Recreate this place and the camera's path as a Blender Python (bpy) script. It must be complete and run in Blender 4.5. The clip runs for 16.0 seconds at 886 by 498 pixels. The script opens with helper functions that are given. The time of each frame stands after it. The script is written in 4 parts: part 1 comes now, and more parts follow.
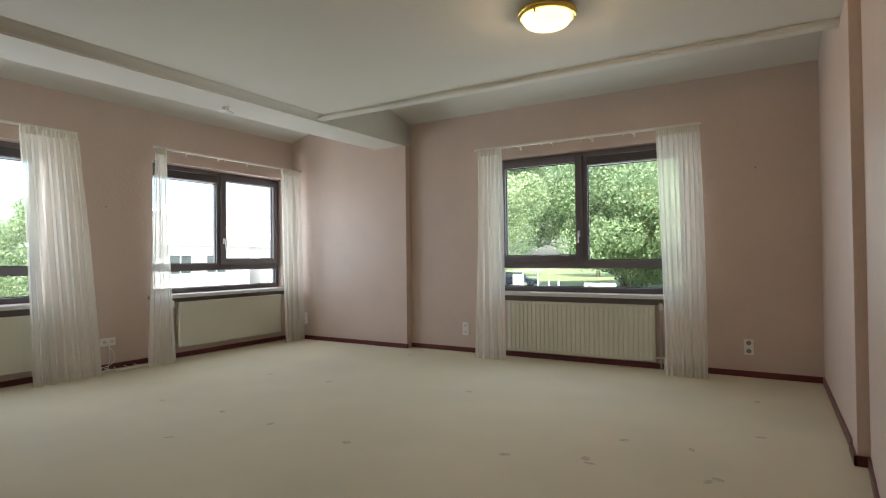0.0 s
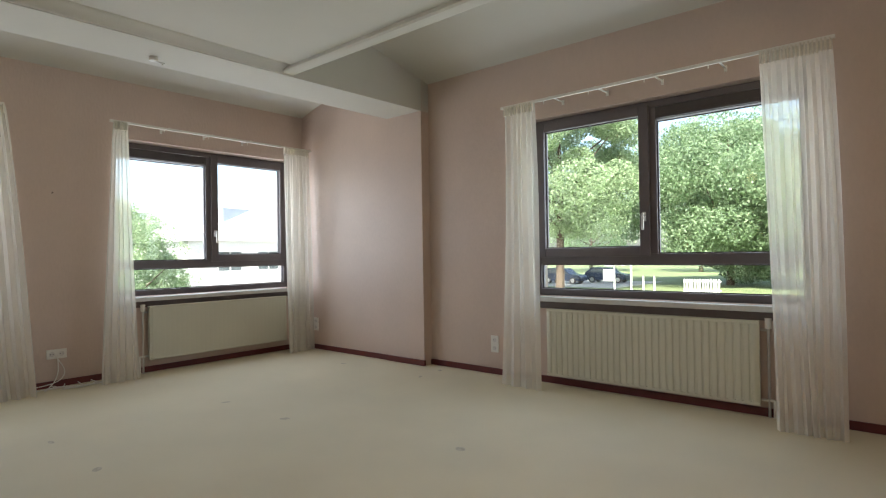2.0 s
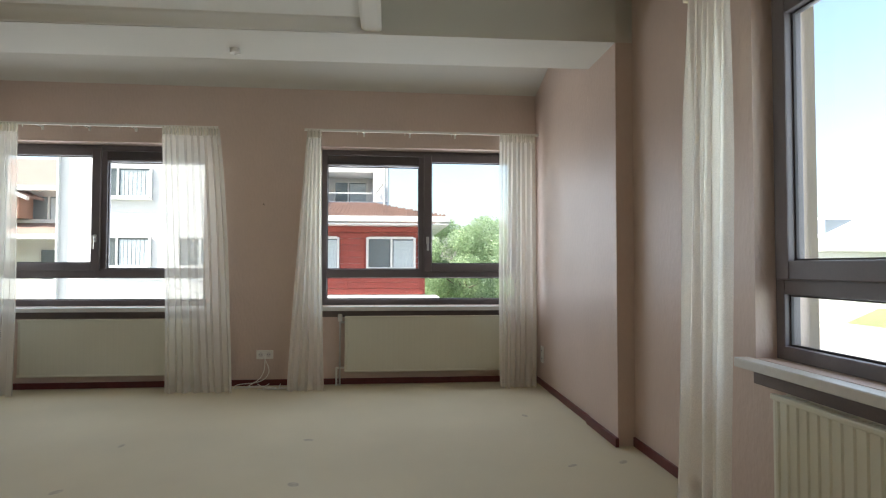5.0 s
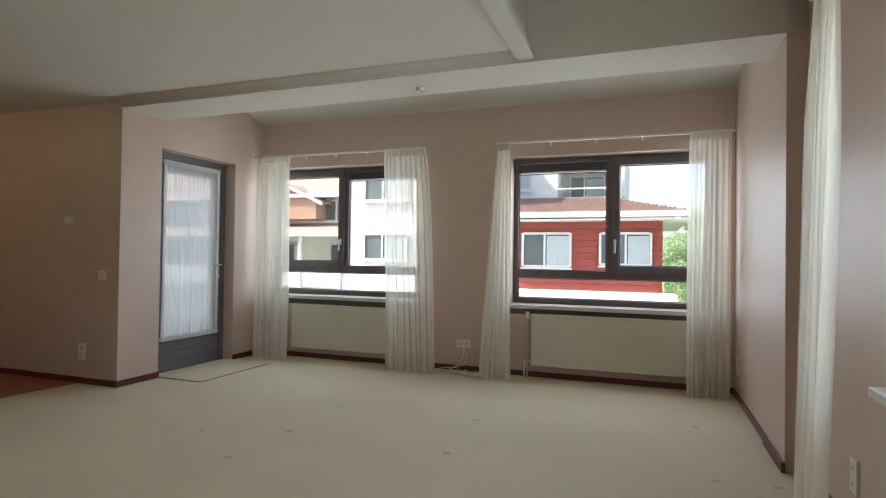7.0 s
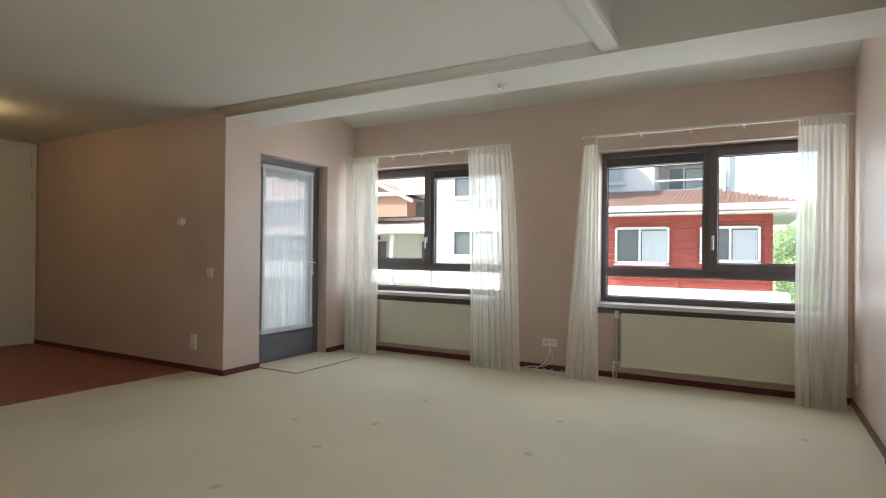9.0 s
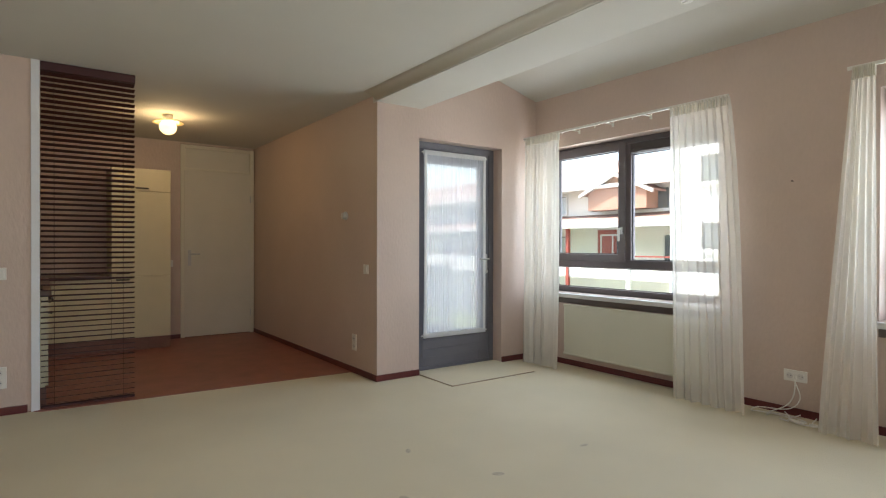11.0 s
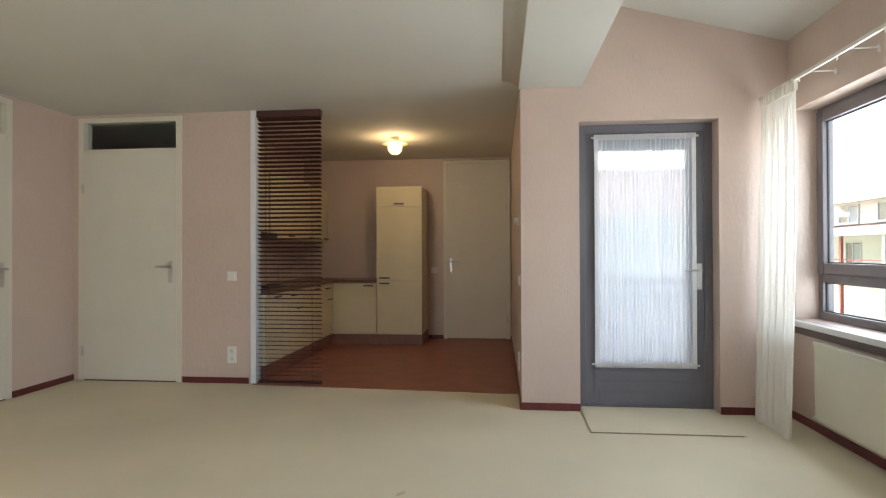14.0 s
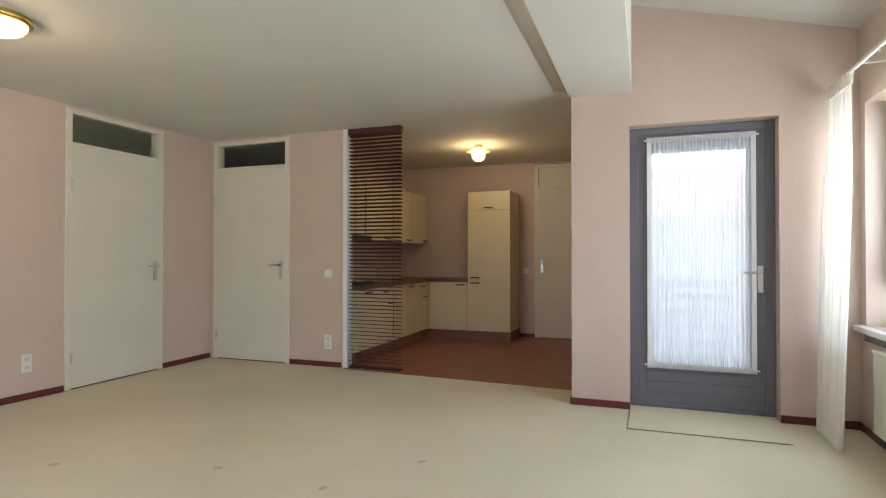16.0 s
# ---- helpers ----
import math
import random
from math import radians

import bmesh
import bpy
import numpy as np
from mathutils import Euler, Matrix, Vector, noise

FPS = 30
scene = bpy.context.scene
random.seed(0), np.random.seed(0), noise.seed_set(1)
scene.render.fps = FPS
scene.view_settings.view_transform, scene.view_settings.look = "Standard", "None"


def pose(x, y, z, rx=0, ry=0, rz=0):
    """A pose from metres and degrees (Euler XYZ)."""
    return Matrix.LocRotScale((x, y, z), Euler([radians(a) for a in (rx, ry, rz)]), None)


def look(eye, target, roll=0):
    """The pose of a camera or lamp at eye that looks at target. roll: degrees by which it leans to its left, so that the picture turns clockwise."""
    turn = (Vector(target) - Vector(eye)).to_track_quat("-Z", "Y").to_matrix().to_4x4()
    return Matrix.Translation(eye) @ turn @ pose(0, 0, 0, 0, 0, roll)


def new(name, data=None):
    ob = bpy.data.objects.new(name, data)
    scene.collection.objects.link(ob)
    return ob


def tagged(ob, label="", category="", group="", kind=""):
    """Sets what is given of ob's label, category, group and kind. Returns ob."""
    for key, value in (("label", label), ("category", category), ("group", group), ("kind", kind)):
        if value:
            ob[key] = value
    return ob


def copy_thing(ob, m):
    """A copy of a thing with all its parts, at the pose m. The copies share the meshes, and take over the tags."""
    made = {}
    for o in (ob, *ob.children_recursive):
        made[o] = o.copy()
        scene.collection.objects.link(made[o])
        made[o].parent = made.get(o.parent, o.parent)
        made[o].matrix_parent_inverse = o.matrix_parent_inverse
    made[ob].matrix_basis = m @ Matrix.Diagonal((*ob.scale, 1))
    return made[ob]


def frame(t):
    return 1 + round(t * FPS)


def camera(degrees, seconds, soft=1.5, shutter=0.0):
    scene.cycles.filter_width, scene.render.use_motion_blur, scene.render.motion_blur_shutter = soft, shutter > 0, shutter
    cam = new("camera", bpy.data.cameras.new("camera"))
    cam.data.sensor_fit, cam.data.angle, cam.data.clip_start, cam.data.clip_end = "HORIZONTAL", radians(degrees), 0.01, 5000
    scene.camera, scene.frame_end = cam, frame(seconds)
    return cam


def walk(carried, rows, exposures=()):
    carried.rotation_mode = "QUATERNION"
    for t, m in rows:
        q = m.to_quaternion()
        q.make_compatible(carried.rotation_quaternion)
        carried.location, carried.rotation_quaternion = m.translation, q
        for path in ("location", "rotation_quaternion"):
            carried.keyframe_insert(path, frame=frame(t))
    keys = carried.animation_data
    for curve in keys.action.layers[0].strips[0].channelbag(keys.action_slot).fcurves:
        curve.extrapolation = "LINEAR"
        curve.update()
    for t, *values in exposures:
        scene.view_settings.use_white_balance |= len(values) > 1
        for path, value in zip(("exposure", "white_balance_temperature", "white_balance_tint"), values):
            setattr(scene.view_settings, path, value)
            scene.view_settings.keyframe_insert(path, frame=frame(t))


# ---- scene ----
cam = camera(76.8, 16.0, soft=1.15)
PATH = [
    (0, (-0.048, 0.299, 1.104), (-1.083, 2.011, 1.135), -0.6),
    (0.5, (-0.04, 0.554, 1.107), (-1.099, 2.25, 1.125), -0.7),
    (1, (-0.13, 0.935, 1.097), (-1.219, 2.613, 1.114), -0.7),
    (1.5, (-0.21, 1.433, 1.088), (-1.382, 3.054, 1.103), -0.9),
    (2, (-0.296, 1.935, 1.086), (-1.597, 3.454, 1.103), -0.9),
    (2.5, (-0.348, 2.436, 1.108), (-1.79, 3.822, 1.124), -1.0),
    (3, (-0.454, 2.885, 1.081), (-2.067, 4.067, 1.119), -0.6),
    (3.2, (-0.508, 3.086, 1.089), (-2.187, 4.172, 1.124), -0.6),
    (5.3, (-0.666, 4.707, 1.095), (-2.665, 4.739, 1.154), 0.3),
    (5.5, (-0.632, 4.781, 1.109), (-2.63, 4.71, 1.163), 0.4),
    (6, (-0.527, 4.962, 1.141), (-2.493, 4.595, 1.181), 0.7),
    (6.5, (-0.43, 5.114, 1.165), (-2.35, 4.553, 1.197), 0.7),
    (7, (-0.353, 5.201, 1.182), (-2.232, 4.517, 1.211), 0.8),
    (7.5, (-0.334, 5.229, 1.198), (-2.179, 4.458, 1.22), 0.7),
    (8, (-0.332, 5.248, 1.197), (-2.147, 4.409, 1.216), 0.7),
    (8.5, (-0.333, 5.262, 1.199), (-2.116, 4.357, 1.215), 0.6),
    (9, (-0.379, 5.259, 1.202), (-2.124, 4.281, 1.212), 0.6),
    (9.5, (-0.542, 5.244, 1.183), (-2.204, 4.131, 1.194), 0.5),
    (10, (-0.801, 5.19, 1.192), (-2.325, 3.895, 1.191), 0.3),
    (10.2, (-0.947, 5.199, 1.191), (-2.395, 3.82, 1.187), 0.3),
    (12.3, (-2.696, 5.076, 1.212), (-3.353, 3.187, 1.207), -0.2),
    (12.5, (-2.844, 5.094, 1.223), (-3.386, 3.169, 1.221), -0.2),
    (13, (-3.201, 5.116, 1.209), (-3.435, 3.13, 1.218), -0.2),
    (13.5, (-3.536, 5.161, 1.209), (-3.535, 3.161, 1.22), -0.1),
    (14, (-3.831, 5.163, 1.196), (-3.632, 3.173, 1.211), -0.2),
    (14.5, (-4.098, 5.227, 1.2), (-3.717, 3.264, 1.215), -0.2),
    (15, (-4.309, 5.278, 1.196), (-3.807, 3.342, 1.214), -0.1),
    (15.5, (-4.444, 5.335, 1.203), (-3.835, 3.43, 1.22), -0.1),
    (16, (-4.552, 5.405, 1.191), (-3.873, 3.525, 1.212), -0.0),
]
walk(cam, [(t, look(eye, target, roll)) for t, eye, target, roll in PATH], [(0.0, 2.0), (3.0, 1.88), (5.5, 1.72), (8.0, 1.93), (10.0, 2.2), (12.5, 2.43), (16.0, 2.69)])

# world: clear summer morning, the sun behind the house
SUN_ELEVATION, SUN_AZIMUTH = 46.0, 160.0
world = bpy.data.worlds.new("world")
scene.world = world
world.use_nodes = True
wn = world.node_tree.nodes
sky = wn.new("ShaderNodeTexSky")
sky.sky_type, sky.sun_disc = "NISHITA", False
sky.sun_elevation, sky.sun_rotation = radians(SUN_ELEVATION), radians(SUN_AZIMUTH)
sky.dust_density, sky.ozone_density = 3.0, 0.6
world.node_tree.links.new(sky.outputs[0], wn["Background"].inputs[0])
wn["Background"].inputs[1].default_value = 0.15
sun = new("sun", bpy.data.lights.new("sun", "SUN"))
sun.data.energy, sun.data.angle, sun.data.color = 4.8, radians(0.53), (1.0, 0.95, 0.88)
az, el = radians(SUN_AZIMUTH), radians(SUN_ELEVATION)
sun.matrix_world = look((0, 0, 30), (-math.sin(az) * math.cos(el), -math.cos(az) * math.cos(el), 30 - math.sin(el)))


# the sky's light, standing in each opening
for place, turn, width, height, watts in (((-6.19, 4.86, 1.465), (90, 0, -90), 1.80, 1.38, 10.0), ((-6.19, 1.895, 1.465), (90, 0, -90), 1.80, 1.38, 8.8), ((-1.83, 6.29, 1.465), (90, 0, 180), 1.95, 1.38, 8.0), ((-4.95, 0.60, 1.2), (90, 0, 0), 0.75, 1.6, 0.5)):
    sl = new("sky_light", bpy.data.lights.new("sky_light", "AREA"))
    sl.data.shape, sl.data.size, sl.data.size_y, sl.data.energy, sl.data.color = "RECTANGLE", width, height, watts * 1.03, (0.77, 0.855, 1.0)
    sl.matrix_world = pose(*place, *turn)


# ---- materials ----
def material(name, color, rough=0.6, metal=0.0, scale=8.0, vary=0.12, fine=90.0, bump=0.15, dist=0.002, spread=0.0, tint=None, stretch=1.0):
    """A painted or natural surface: colour that drifts at two scales, and a fine relief."""
    m = bpy.data.materials.new(name)
    m.use_nodes = True
    nt = m.node_tree
    b = nt.nodes["Principled BSDF"]
    co = nt.nodes.new("ShaderNodeTexCoord")
    n1, n2 = nt.nodes.new("ShaderNodeTexNoise"), nt.nodes.new("ShaderNodeTexNoise")
    n1.inputs["Scale"].default_value, n1.inputs["Detail"].default_value = scale, 4
    n2.inputs["Scale"].default_value, n2.inputs["Detail"].default_value = fine, 3
    for n in (n1, n2):
        nt.links.new(co.outputs["Object"], n.inputs["Vector"])
    if stretch != 1.0:
        mp = nt.nodes.new("ShaderNodeMapping")
        mp.inputs["Scale"].default_value = (1, 1, stretch)
        nt.links.new(co.outputs["Object"], mp.inputs["Vector"])
        nt.links.new(mp.outputs[0], n2.inputs["Vector"])
    ramp = nt.nodes.new("ShaderNodeValToRGB")
    lo = [c * (1 - vary) for c in color]
    hi = [min(1, c * (1 + vary)) for c in (tint or color)]
    ramp.color_ramp.elements[0].position, ramp.color_ramp.elements[1].position = 0.3, 0.7
    ramp.color_ramp.elements[0].color, ramp.color_ramp.elements[1].color = (*lo, 1), (*hi, 1)
    mixf = nt.nodes.new("ShaderNodeMath")
    mixf.operation = "MULTIPLY_ADD"
    mixf.inputs[1].default_value = 0.35
    nt.links.new(n2.outputs["Fac"], mixf.inputs[0])
    scaled = nt.nodes.new("ShaderNodeMath")
    scaled.operation = "MULTIPLY"
    scaled.inputs[1].default_value = 0.65
    nt.links.new(n1.outputs["Fac"], scaled.inputs[0])
    nt.links.new(scaled.outputs[0], mixf.inputs[2])
    last = mixf.outputs[0]
    if spread:
        info = nt.nodes.new("ShaderNodeObjectInfo")
        add = nt.nodes.new("ShaderNodeMath")
        add.operation = "MULTIPLY_ADD"
        add.inputs[1].default_value = spread
        nt.links.new(info.outputs["Random"], add.inputs[0])
        nt.links.new(last, add.inputs[2])
        last = add.outputs[0]
    nt.links.new(last, ramp.inputs[0])
    nt.links.new(ramp.outputs[0], b.inputs["Base Color"])
    b.inputs["Roughness"].default_value, b.inputs["Metallic"].default_value = rough, metal
    bp = nt.nodes.new("ShaderNodeBump")
    bp.inputs["Strength"].default_value, bp.inputs["Distance"].default_value = bump, dist
    nt.links.new(n2.outputs["Fac"], bp.inputs["Height"])
    nt.links.new(bp.outputs[0], b.inputs["Normal"])
    return m


def sheer(name, color, through_part, scattered=0.6):
    """Thin curtain cloth: part of the light passes the weave, part is scattered by the threads."""
    m = bpy.data.materials.new(name)
    m.use_nodes = True
    nt = m.node_tree
    nt.nodes.remove(nt.nodes["Principled BSDF"])
    out = nt.nodes["Material Output"]
    tr, tl, df = nt.nodes.new("ShaderNodeBsdfTransparent"), nt.nodes.new("ShaderNodeBsdfTranslucent"), nt.nodes.new("ShaderNodeBsdfDiffuse")
    co, wv = nt.nodes.new("ShaderNodeTexCoord"), nt.nodes.new("ShaderNodeTexNoise")
    wv.inputs["Scale"].default_value = 260
    nt.links.new(co.outputs["Object"], wv.inputs["Vector"])
    for n in (tl, df):
        n.inputs["Color"].default_value = (*color, 1)
    m1, m2 = nt.nodes.new("ShaderNodeMixShader"), nt.nodes.new("ShaderNodeMixShader")
    m1.inputs[0].default_value = scattered
    nt.links.new(tl.outputs[0], m1.inputs[1])
    nt.links.new(df.outputs[0], m1.inputs[2])
    f = nt.nodes.new("ShaderNodeMath")
    f.operation = "MULTIPLY_ADD"
    f.inputs[1].default_value, f.inputs[2].default_value = 0.3, 1 - through_part - 0.15
    nt.links.new(wv.outputs["Fac"], f.inputs[0])
    nt.links.new(f.outputs[0], m2.inputs[0])
    nt.links.new(tr.outputs[0], m2.inputs[1])
    nt.links.new(m1.outputs[0], m2.inputs[2])
    nt.links.new(m2.outputs[0], out.inputs[0])
    return m


def glass(name, tint=(0.93, 0.95, 0.94)):
    m = bpy.data.materials.new(name)
    m.use_nodes = True
    nt = m.node_tree
    nt.nodes.remove(nt.nodes["Principled BSDF"])
    tr, gl, mx, lw, pw, ma = (nt.nodes.new("ShaderNode" + k) for k in ("BsdfTransparent", "BsdfGlossy", "MixShader", "LayerWeight", "Math", "Math"))
    tr.inputs[0].default_value = (*tint, 1)
    gl.inputs["Roughness"].default_value = 0.0
    pw.operation, pw.inputs[1].default_value = "POWER", 4.0
    ma.operation, ma.inputs[1].default_value, ma.inputs[2].default_value = "MULTIPLY_ADD", 0.5, 0.03
    nt.links.new(lw.outputs["Facing"], pw.inputs[0])
    nt.links.new(pw.outputs[0], ma.inputs[0])
    nt.links.new(ma.outputs[0], mx.inputs[0])
    nt.links.new(tr.outputs[0], mx.inputs[1])
    nt.links.new(gl.outputs[0], mx.inputs[2])
    nt.links.new(mx.outputs[0], nt.nodes["Material Output"].inputs[0])
    return m


def glowing(name, color, strength):
    m = bpy.data.materials.new(name)
    m.use_nodes = True
    b = m.node_tree.nodes["Principled BSDF"]
    b.inputs["Base Color"].default_value = (0.9, 0.85, 0.7, 1)
    b.inputs["Emission Color"].default_value = (*color, 1)
    b.inputs["Emission Strength"].default_value = strength
    return m


def leafy(name, low, high):
    """Leaves: colour differs from leaf to leaf, and light comes through them."""
    m = bpy.data.materials.new(name)
    m.use_nodes = True
    nt = m.node_tree
    b = nt.nodes["Principled BSDF"]
    geo, ramp, tl, mx = (nt.nodes.new("ShaderNode" + k) for k in ("NewGeometry", "ValToRGB", "BsdfTranslucent", "MixShader"))
    ramp.color_ramp.elements[0].color, ramp.color_ramp.elements[1].color = (*low, 1), (*high, 1)
    nt.links.new(geo.outputs["Random Per Island"], ramp.inputs[0])
    nt.links.new(ramp.outputs[0], b.inputs["Base Color"])
    nt.links.new(ramp.outputs[0], tl.inputs[0])
    b.inputs["Roughness"].default_value = 0.55
    mx.inputs[0].default_value = 0.52
    nt.links.new(b.outputs[0], mx.inputs[1])
    nt.links.new(tl.outputs[0], mx.inputs[2])
    nt.links.new(mx.outputs[0], nt.nodes["Material Output"].inputs[0])
    return m


WALL = material("pink_wallpaper", (0.575, 0.448, 0.372), rough=0.45, scale=2.2, vary=0.05, fine=52, bump=0.6, dist=0.004, stretch=0.4)
CEIL = material("white_plaster", (0.64, 0.62, 0.55), rough=0.85, scale=1.5, vary=0.03, fine=140, bump=0.2)
CARPET = material("cream_carpet", (0.665, 0.595, 0.425), rough=0.95, scale=0.9, vary=0.10, fine=420, bump=0.7, dist=0.004)
EDGE = material("brown_binding", (0.36, 0.28, 0.19), rough=0.9)
DENT = material("worn_pile", (0.50, 0.44, 0.33), rough=0.95, scale=30, vary=0.25)
LAMINATE = material("red_brown_laminate", (0.29, 0.10, 0.068), rough=0.42, scale=5, vary=0.22, fine=70, bump=0.08)
PLINTHWOOD = material("red_brown_plinth", (0.20, 0.09, 0.06), rough=0.4, scale=9, vary=0.2)
BASE = material("dark_red_skirting", (0.12, 0.024, 0.022), rough=0.35, scale=12, vary=0.2)
FRAME = material("grey_brown_lacquer", (0.125, 0.106, 0.108), rough=0.38, scale=7, vary=0.1)
DOORGREY = material("blue_grey_lacquer", (0.150, 0.146, 0.165), rough=0.42, scale=7, vary=0.08)
RUBBER = material("black_gasket", (0.045, 0.04, 0.04), rough=0.7)
SILL = material("white_stone_sill", (0.62, 0.60, 0.56), rough=0.3, scale=20, vary=0.06)
ENAMEL = material("cream_enamel", (0.64, 0.62, 0.50), rough=0.35, scale=3, vary=0.03, bump=0.04)
WHITE = material("white_plastic", (0.74, 0.72, 0.66), rough=0.4, scale=20, vary=0.04, bump=0.05)
DARK = material("dark_plastic", (0.03, 0.03, 0.03), rough=0.5)
DOORPAINT = material("cream_door_paint", (0.66, 0.62, 0.52), rough=0.45, scale=3, vary=0.04, fine=60, bump=0.06)
TRIMPAINT = material("cream_frame_paint", (0.68, 0.64, 0.52), rough=0.42, scale=5, vary=0.04, bump=0.05)
POSTPAINT = material("white_post_paint", (0.70, 0.71, 0.72), rough=0.4, scale=5, vary=0.04)
STEEL = material("brushed_metal", (0.55, 0.54, 0.52), rough=0.32, metal=1.0, scale=25, vary=0.06)
BRASS = material("polished_brass", (0.75, 0.55, 0.16), rough=0.2, metal=1.0, scale=25, vary=0.06)
CABINET = material("cream_cabinet_front", (0.66, 0.58, 0.38), rough=0.42, scale=4, vary=0.04, bump=0.04)
WORKTOP = material("brown_worktop", (0.16, 0.085, 0.055), rough=0.35, scale=25, vary=0.3)
BLINDWOOD = material("dark_red_brown_slat", (0.045, 0.009, 0.008), rough=0.55, scale=14, vary=0.25, spread=0.3)
SILLBAND = material("brown_grey_band", (0.15, 0.115, 0.10), rough=0.5)
VENT = material("black_brown_vent", (0.06, 0.048, 0.046), rough=0.45)
SHEER = sheer("sheer_cream_cloth", (0.95, 0.92, 0.83), 0.41, 0.70)
HEMCLOTH = sheer("doubled_net_hem", (0.86, 0.86, 0.85), 0.02, 0.75)
SHEERTOP = sheer("gathered_cream_cloth", (0.84, 0.80, 0.70), 0.20)
LACE = sheer("fine_white_net", (0.82, 0.85, 0.90), 0.20, 0.72)
PANE = glass("window_glass")
LAMPGLASS = glowing("frosted_lamp_glass", (1.0, 0.66, 0.28), 0.75)
GLOBE = glowing("opal_globe", (1.0, 0.74, 0.30), 0.55)
AMBER = glowing("amber_glass", (1.0, 0.55, 0.10), 0.16)
HANDLE = material("dark_brown_metal", (0.055, 0.040, 0.030), rough=0.4)
SOCKETHOLE = material("grey_plastic", (0.22, 0.21, 0.20), rough=0.5)
GRASS = material("mown_grass", (0.15, 0.19, 0.08), rough=0.9, scale=0.6, vary=0.35, fine=12, bump=0.6, dist=0.03)
ASPHALT = material("grey_paving", (0.42, 0.41, 0.38), rough=0.85, scale=0.8, vary=0.15, fine=20)
REDBOARD = material("red_stained_board", (0.22, 0.036, 0.025), rough=0.65, scale=3, vary=0.15, spread=0.25)
RENDERED = material("cream_render", (0.68, 0.67, 0.64), rough=0.9, scale=1.2, vary=0.06)
WHITEWALL = material("white_render", (0.66, 0.66, 0.66), rough=0.9, scale=1.2, vary=0.05)
PINKROOF = material("red_roof_tile", (0.20, 0.125, 0.103), rough=0.8, scale=2, vary=0.22, spread=0.45)
GABLEBOARD = material("orange_pink_board", (0.30, 0.17, 0.12), rough=0.7, scale=3, vary=0.12)
PALEROOF = material("pale_grey_roofing", (0.52, 0.52, 0.53), rough=0.7, scale=2, vary=0.1)
GUTTER = material("white_fascia", (0.58, 0.58, 0.57), rough=0.5)
GREYMETAL = material("blue_grey_flashing", (0.22, 0.26, 0.32), rough=0.5)
OUTPANE = material("dim_house_glass", (0.10, 0.12, 0.13), rough=0.12, scale=1.5, vary=0.3, bump=0.0)
NETCURTAIN = material("white_net_curtain", (0.42, 0.47, 0.50), rough=0.8, scale=14, vary=0.2)
BARK = material("grey_brown_bark", (0.10, 0.075, 0.055), rough=0.9, scale=5, vary=0.3, fine=25, bump=0.8, dist=0.02)
LEAF = leafy("green_leaf", (0.125, 0.20, 0.09), (0.35, 0.47, 0.29))
LEAFPALE = leafy("pale_green_leaf", (0.20, 0.29, 0.14), (0.46, 0.57, 0.37))
CARBLUE = material("dark_blue_car_paint", (0.03, 0.045, 0.08), rough=0.25, scale=2, vary=0.05, bump=0.0)
CARGREY = material("silver_car_paint", (0.45, 0.46, 0.47), rough=0.3, scale=2, vary=0.05, bump=0.0)


# ---- mesh tools ----
def box(bm, x0, x1, y0, y1, z0, z1, bevel=0.0):
    """A box added to bm, its edges rounded by bevel metres."""
    r = bmesh.ops.create_cube(bm, size=1, matrix=Matrix.Translation(((x0 + x1) / 2, (y0 + y1) / 2, (z0 + z1) / 2)) @ Matrix.Diagonal((abs(x1 - x0), abs(y1 - y0), abs(z1 - z0), 1)))
    if bevel:
        edges = {e for v in r["verts"] for e in v.link_edges}
        bmesh.ops.bevel(bm, geom=list(edges), offset=bevel, segments=2, affect="EDGES", profile=0.6)
    return bm


def rod(bm, a, b, r, seg=12):
    """A round bar from a to b."""
    a, b = Vector(a), Vector(b)
    m = Matrix.Translation((a + b) / 2) @ (b - a).to_track_quat("Z", "Y").to_matrix().to_4x4()
    bmesh.ops.create_cone(bm, cap_ends=True, segments=seg, radius1=r, radius2=r, depth=(b - a).length, matrix=m)
    return bm


def lathe(bm, profile, centre=(0, 0, 0), seg=32):
    """A turned shape from (radius, height) pairs."""
    rings = []
    for r, z in profile:
        rings.append([bm.verts.new((centre[0] + r * math.cos(2 * math.pi * i / seg), centre[1] + r * math.sin(2 * math.pi * i / seg), centre[2] + z)) for i in range(seg)])
    for a, b in zip(rings, rings[1:]):
        for i in range(seg):
            bm.faces.new((a[i], a[(i + 1) % seg], b[(i + 1) % seg], b[i]))
    return bm


def prism(bm, outline, axis, a, b):
    """An outline in two coordinates, drawn out along the third (axis 0, 1 or 2) from a to b."""
    def at(p, t):
        c = list(p)
        c.insert(axis, t)
        return c
    lo, hi = [bm.verts.new(at(p, a)) for p in outline], [bm.verts.new(at(p, b)) for p in outline]
    bm.faces.new(lo), bm.faces.new(hi)
    for i in range(len(outline)):
        j = (i + 1) % len(outline)
        bm.faces.new((lo[i], lo[j], hi[j], hi[i]))
    bmesh.ops.recalc_face_normals(bm, faces=bm.faces)
    return bm


def part(name, bm, mat, parent=None, label="", smooth=False):
    """Links a bmesh as one mesh object, under parent if there is one."""
    me = bpy.data.meshes.new(name)
    if smooth:
        for f in bm.faces:
            f.smooth = True
    bm.to_mesh(me)
    bm.free()
    me.materials.append(mat)
    ob = new(name, me)
    ob.parent = parent
    if label:
        ob["label"] = label
    return ob


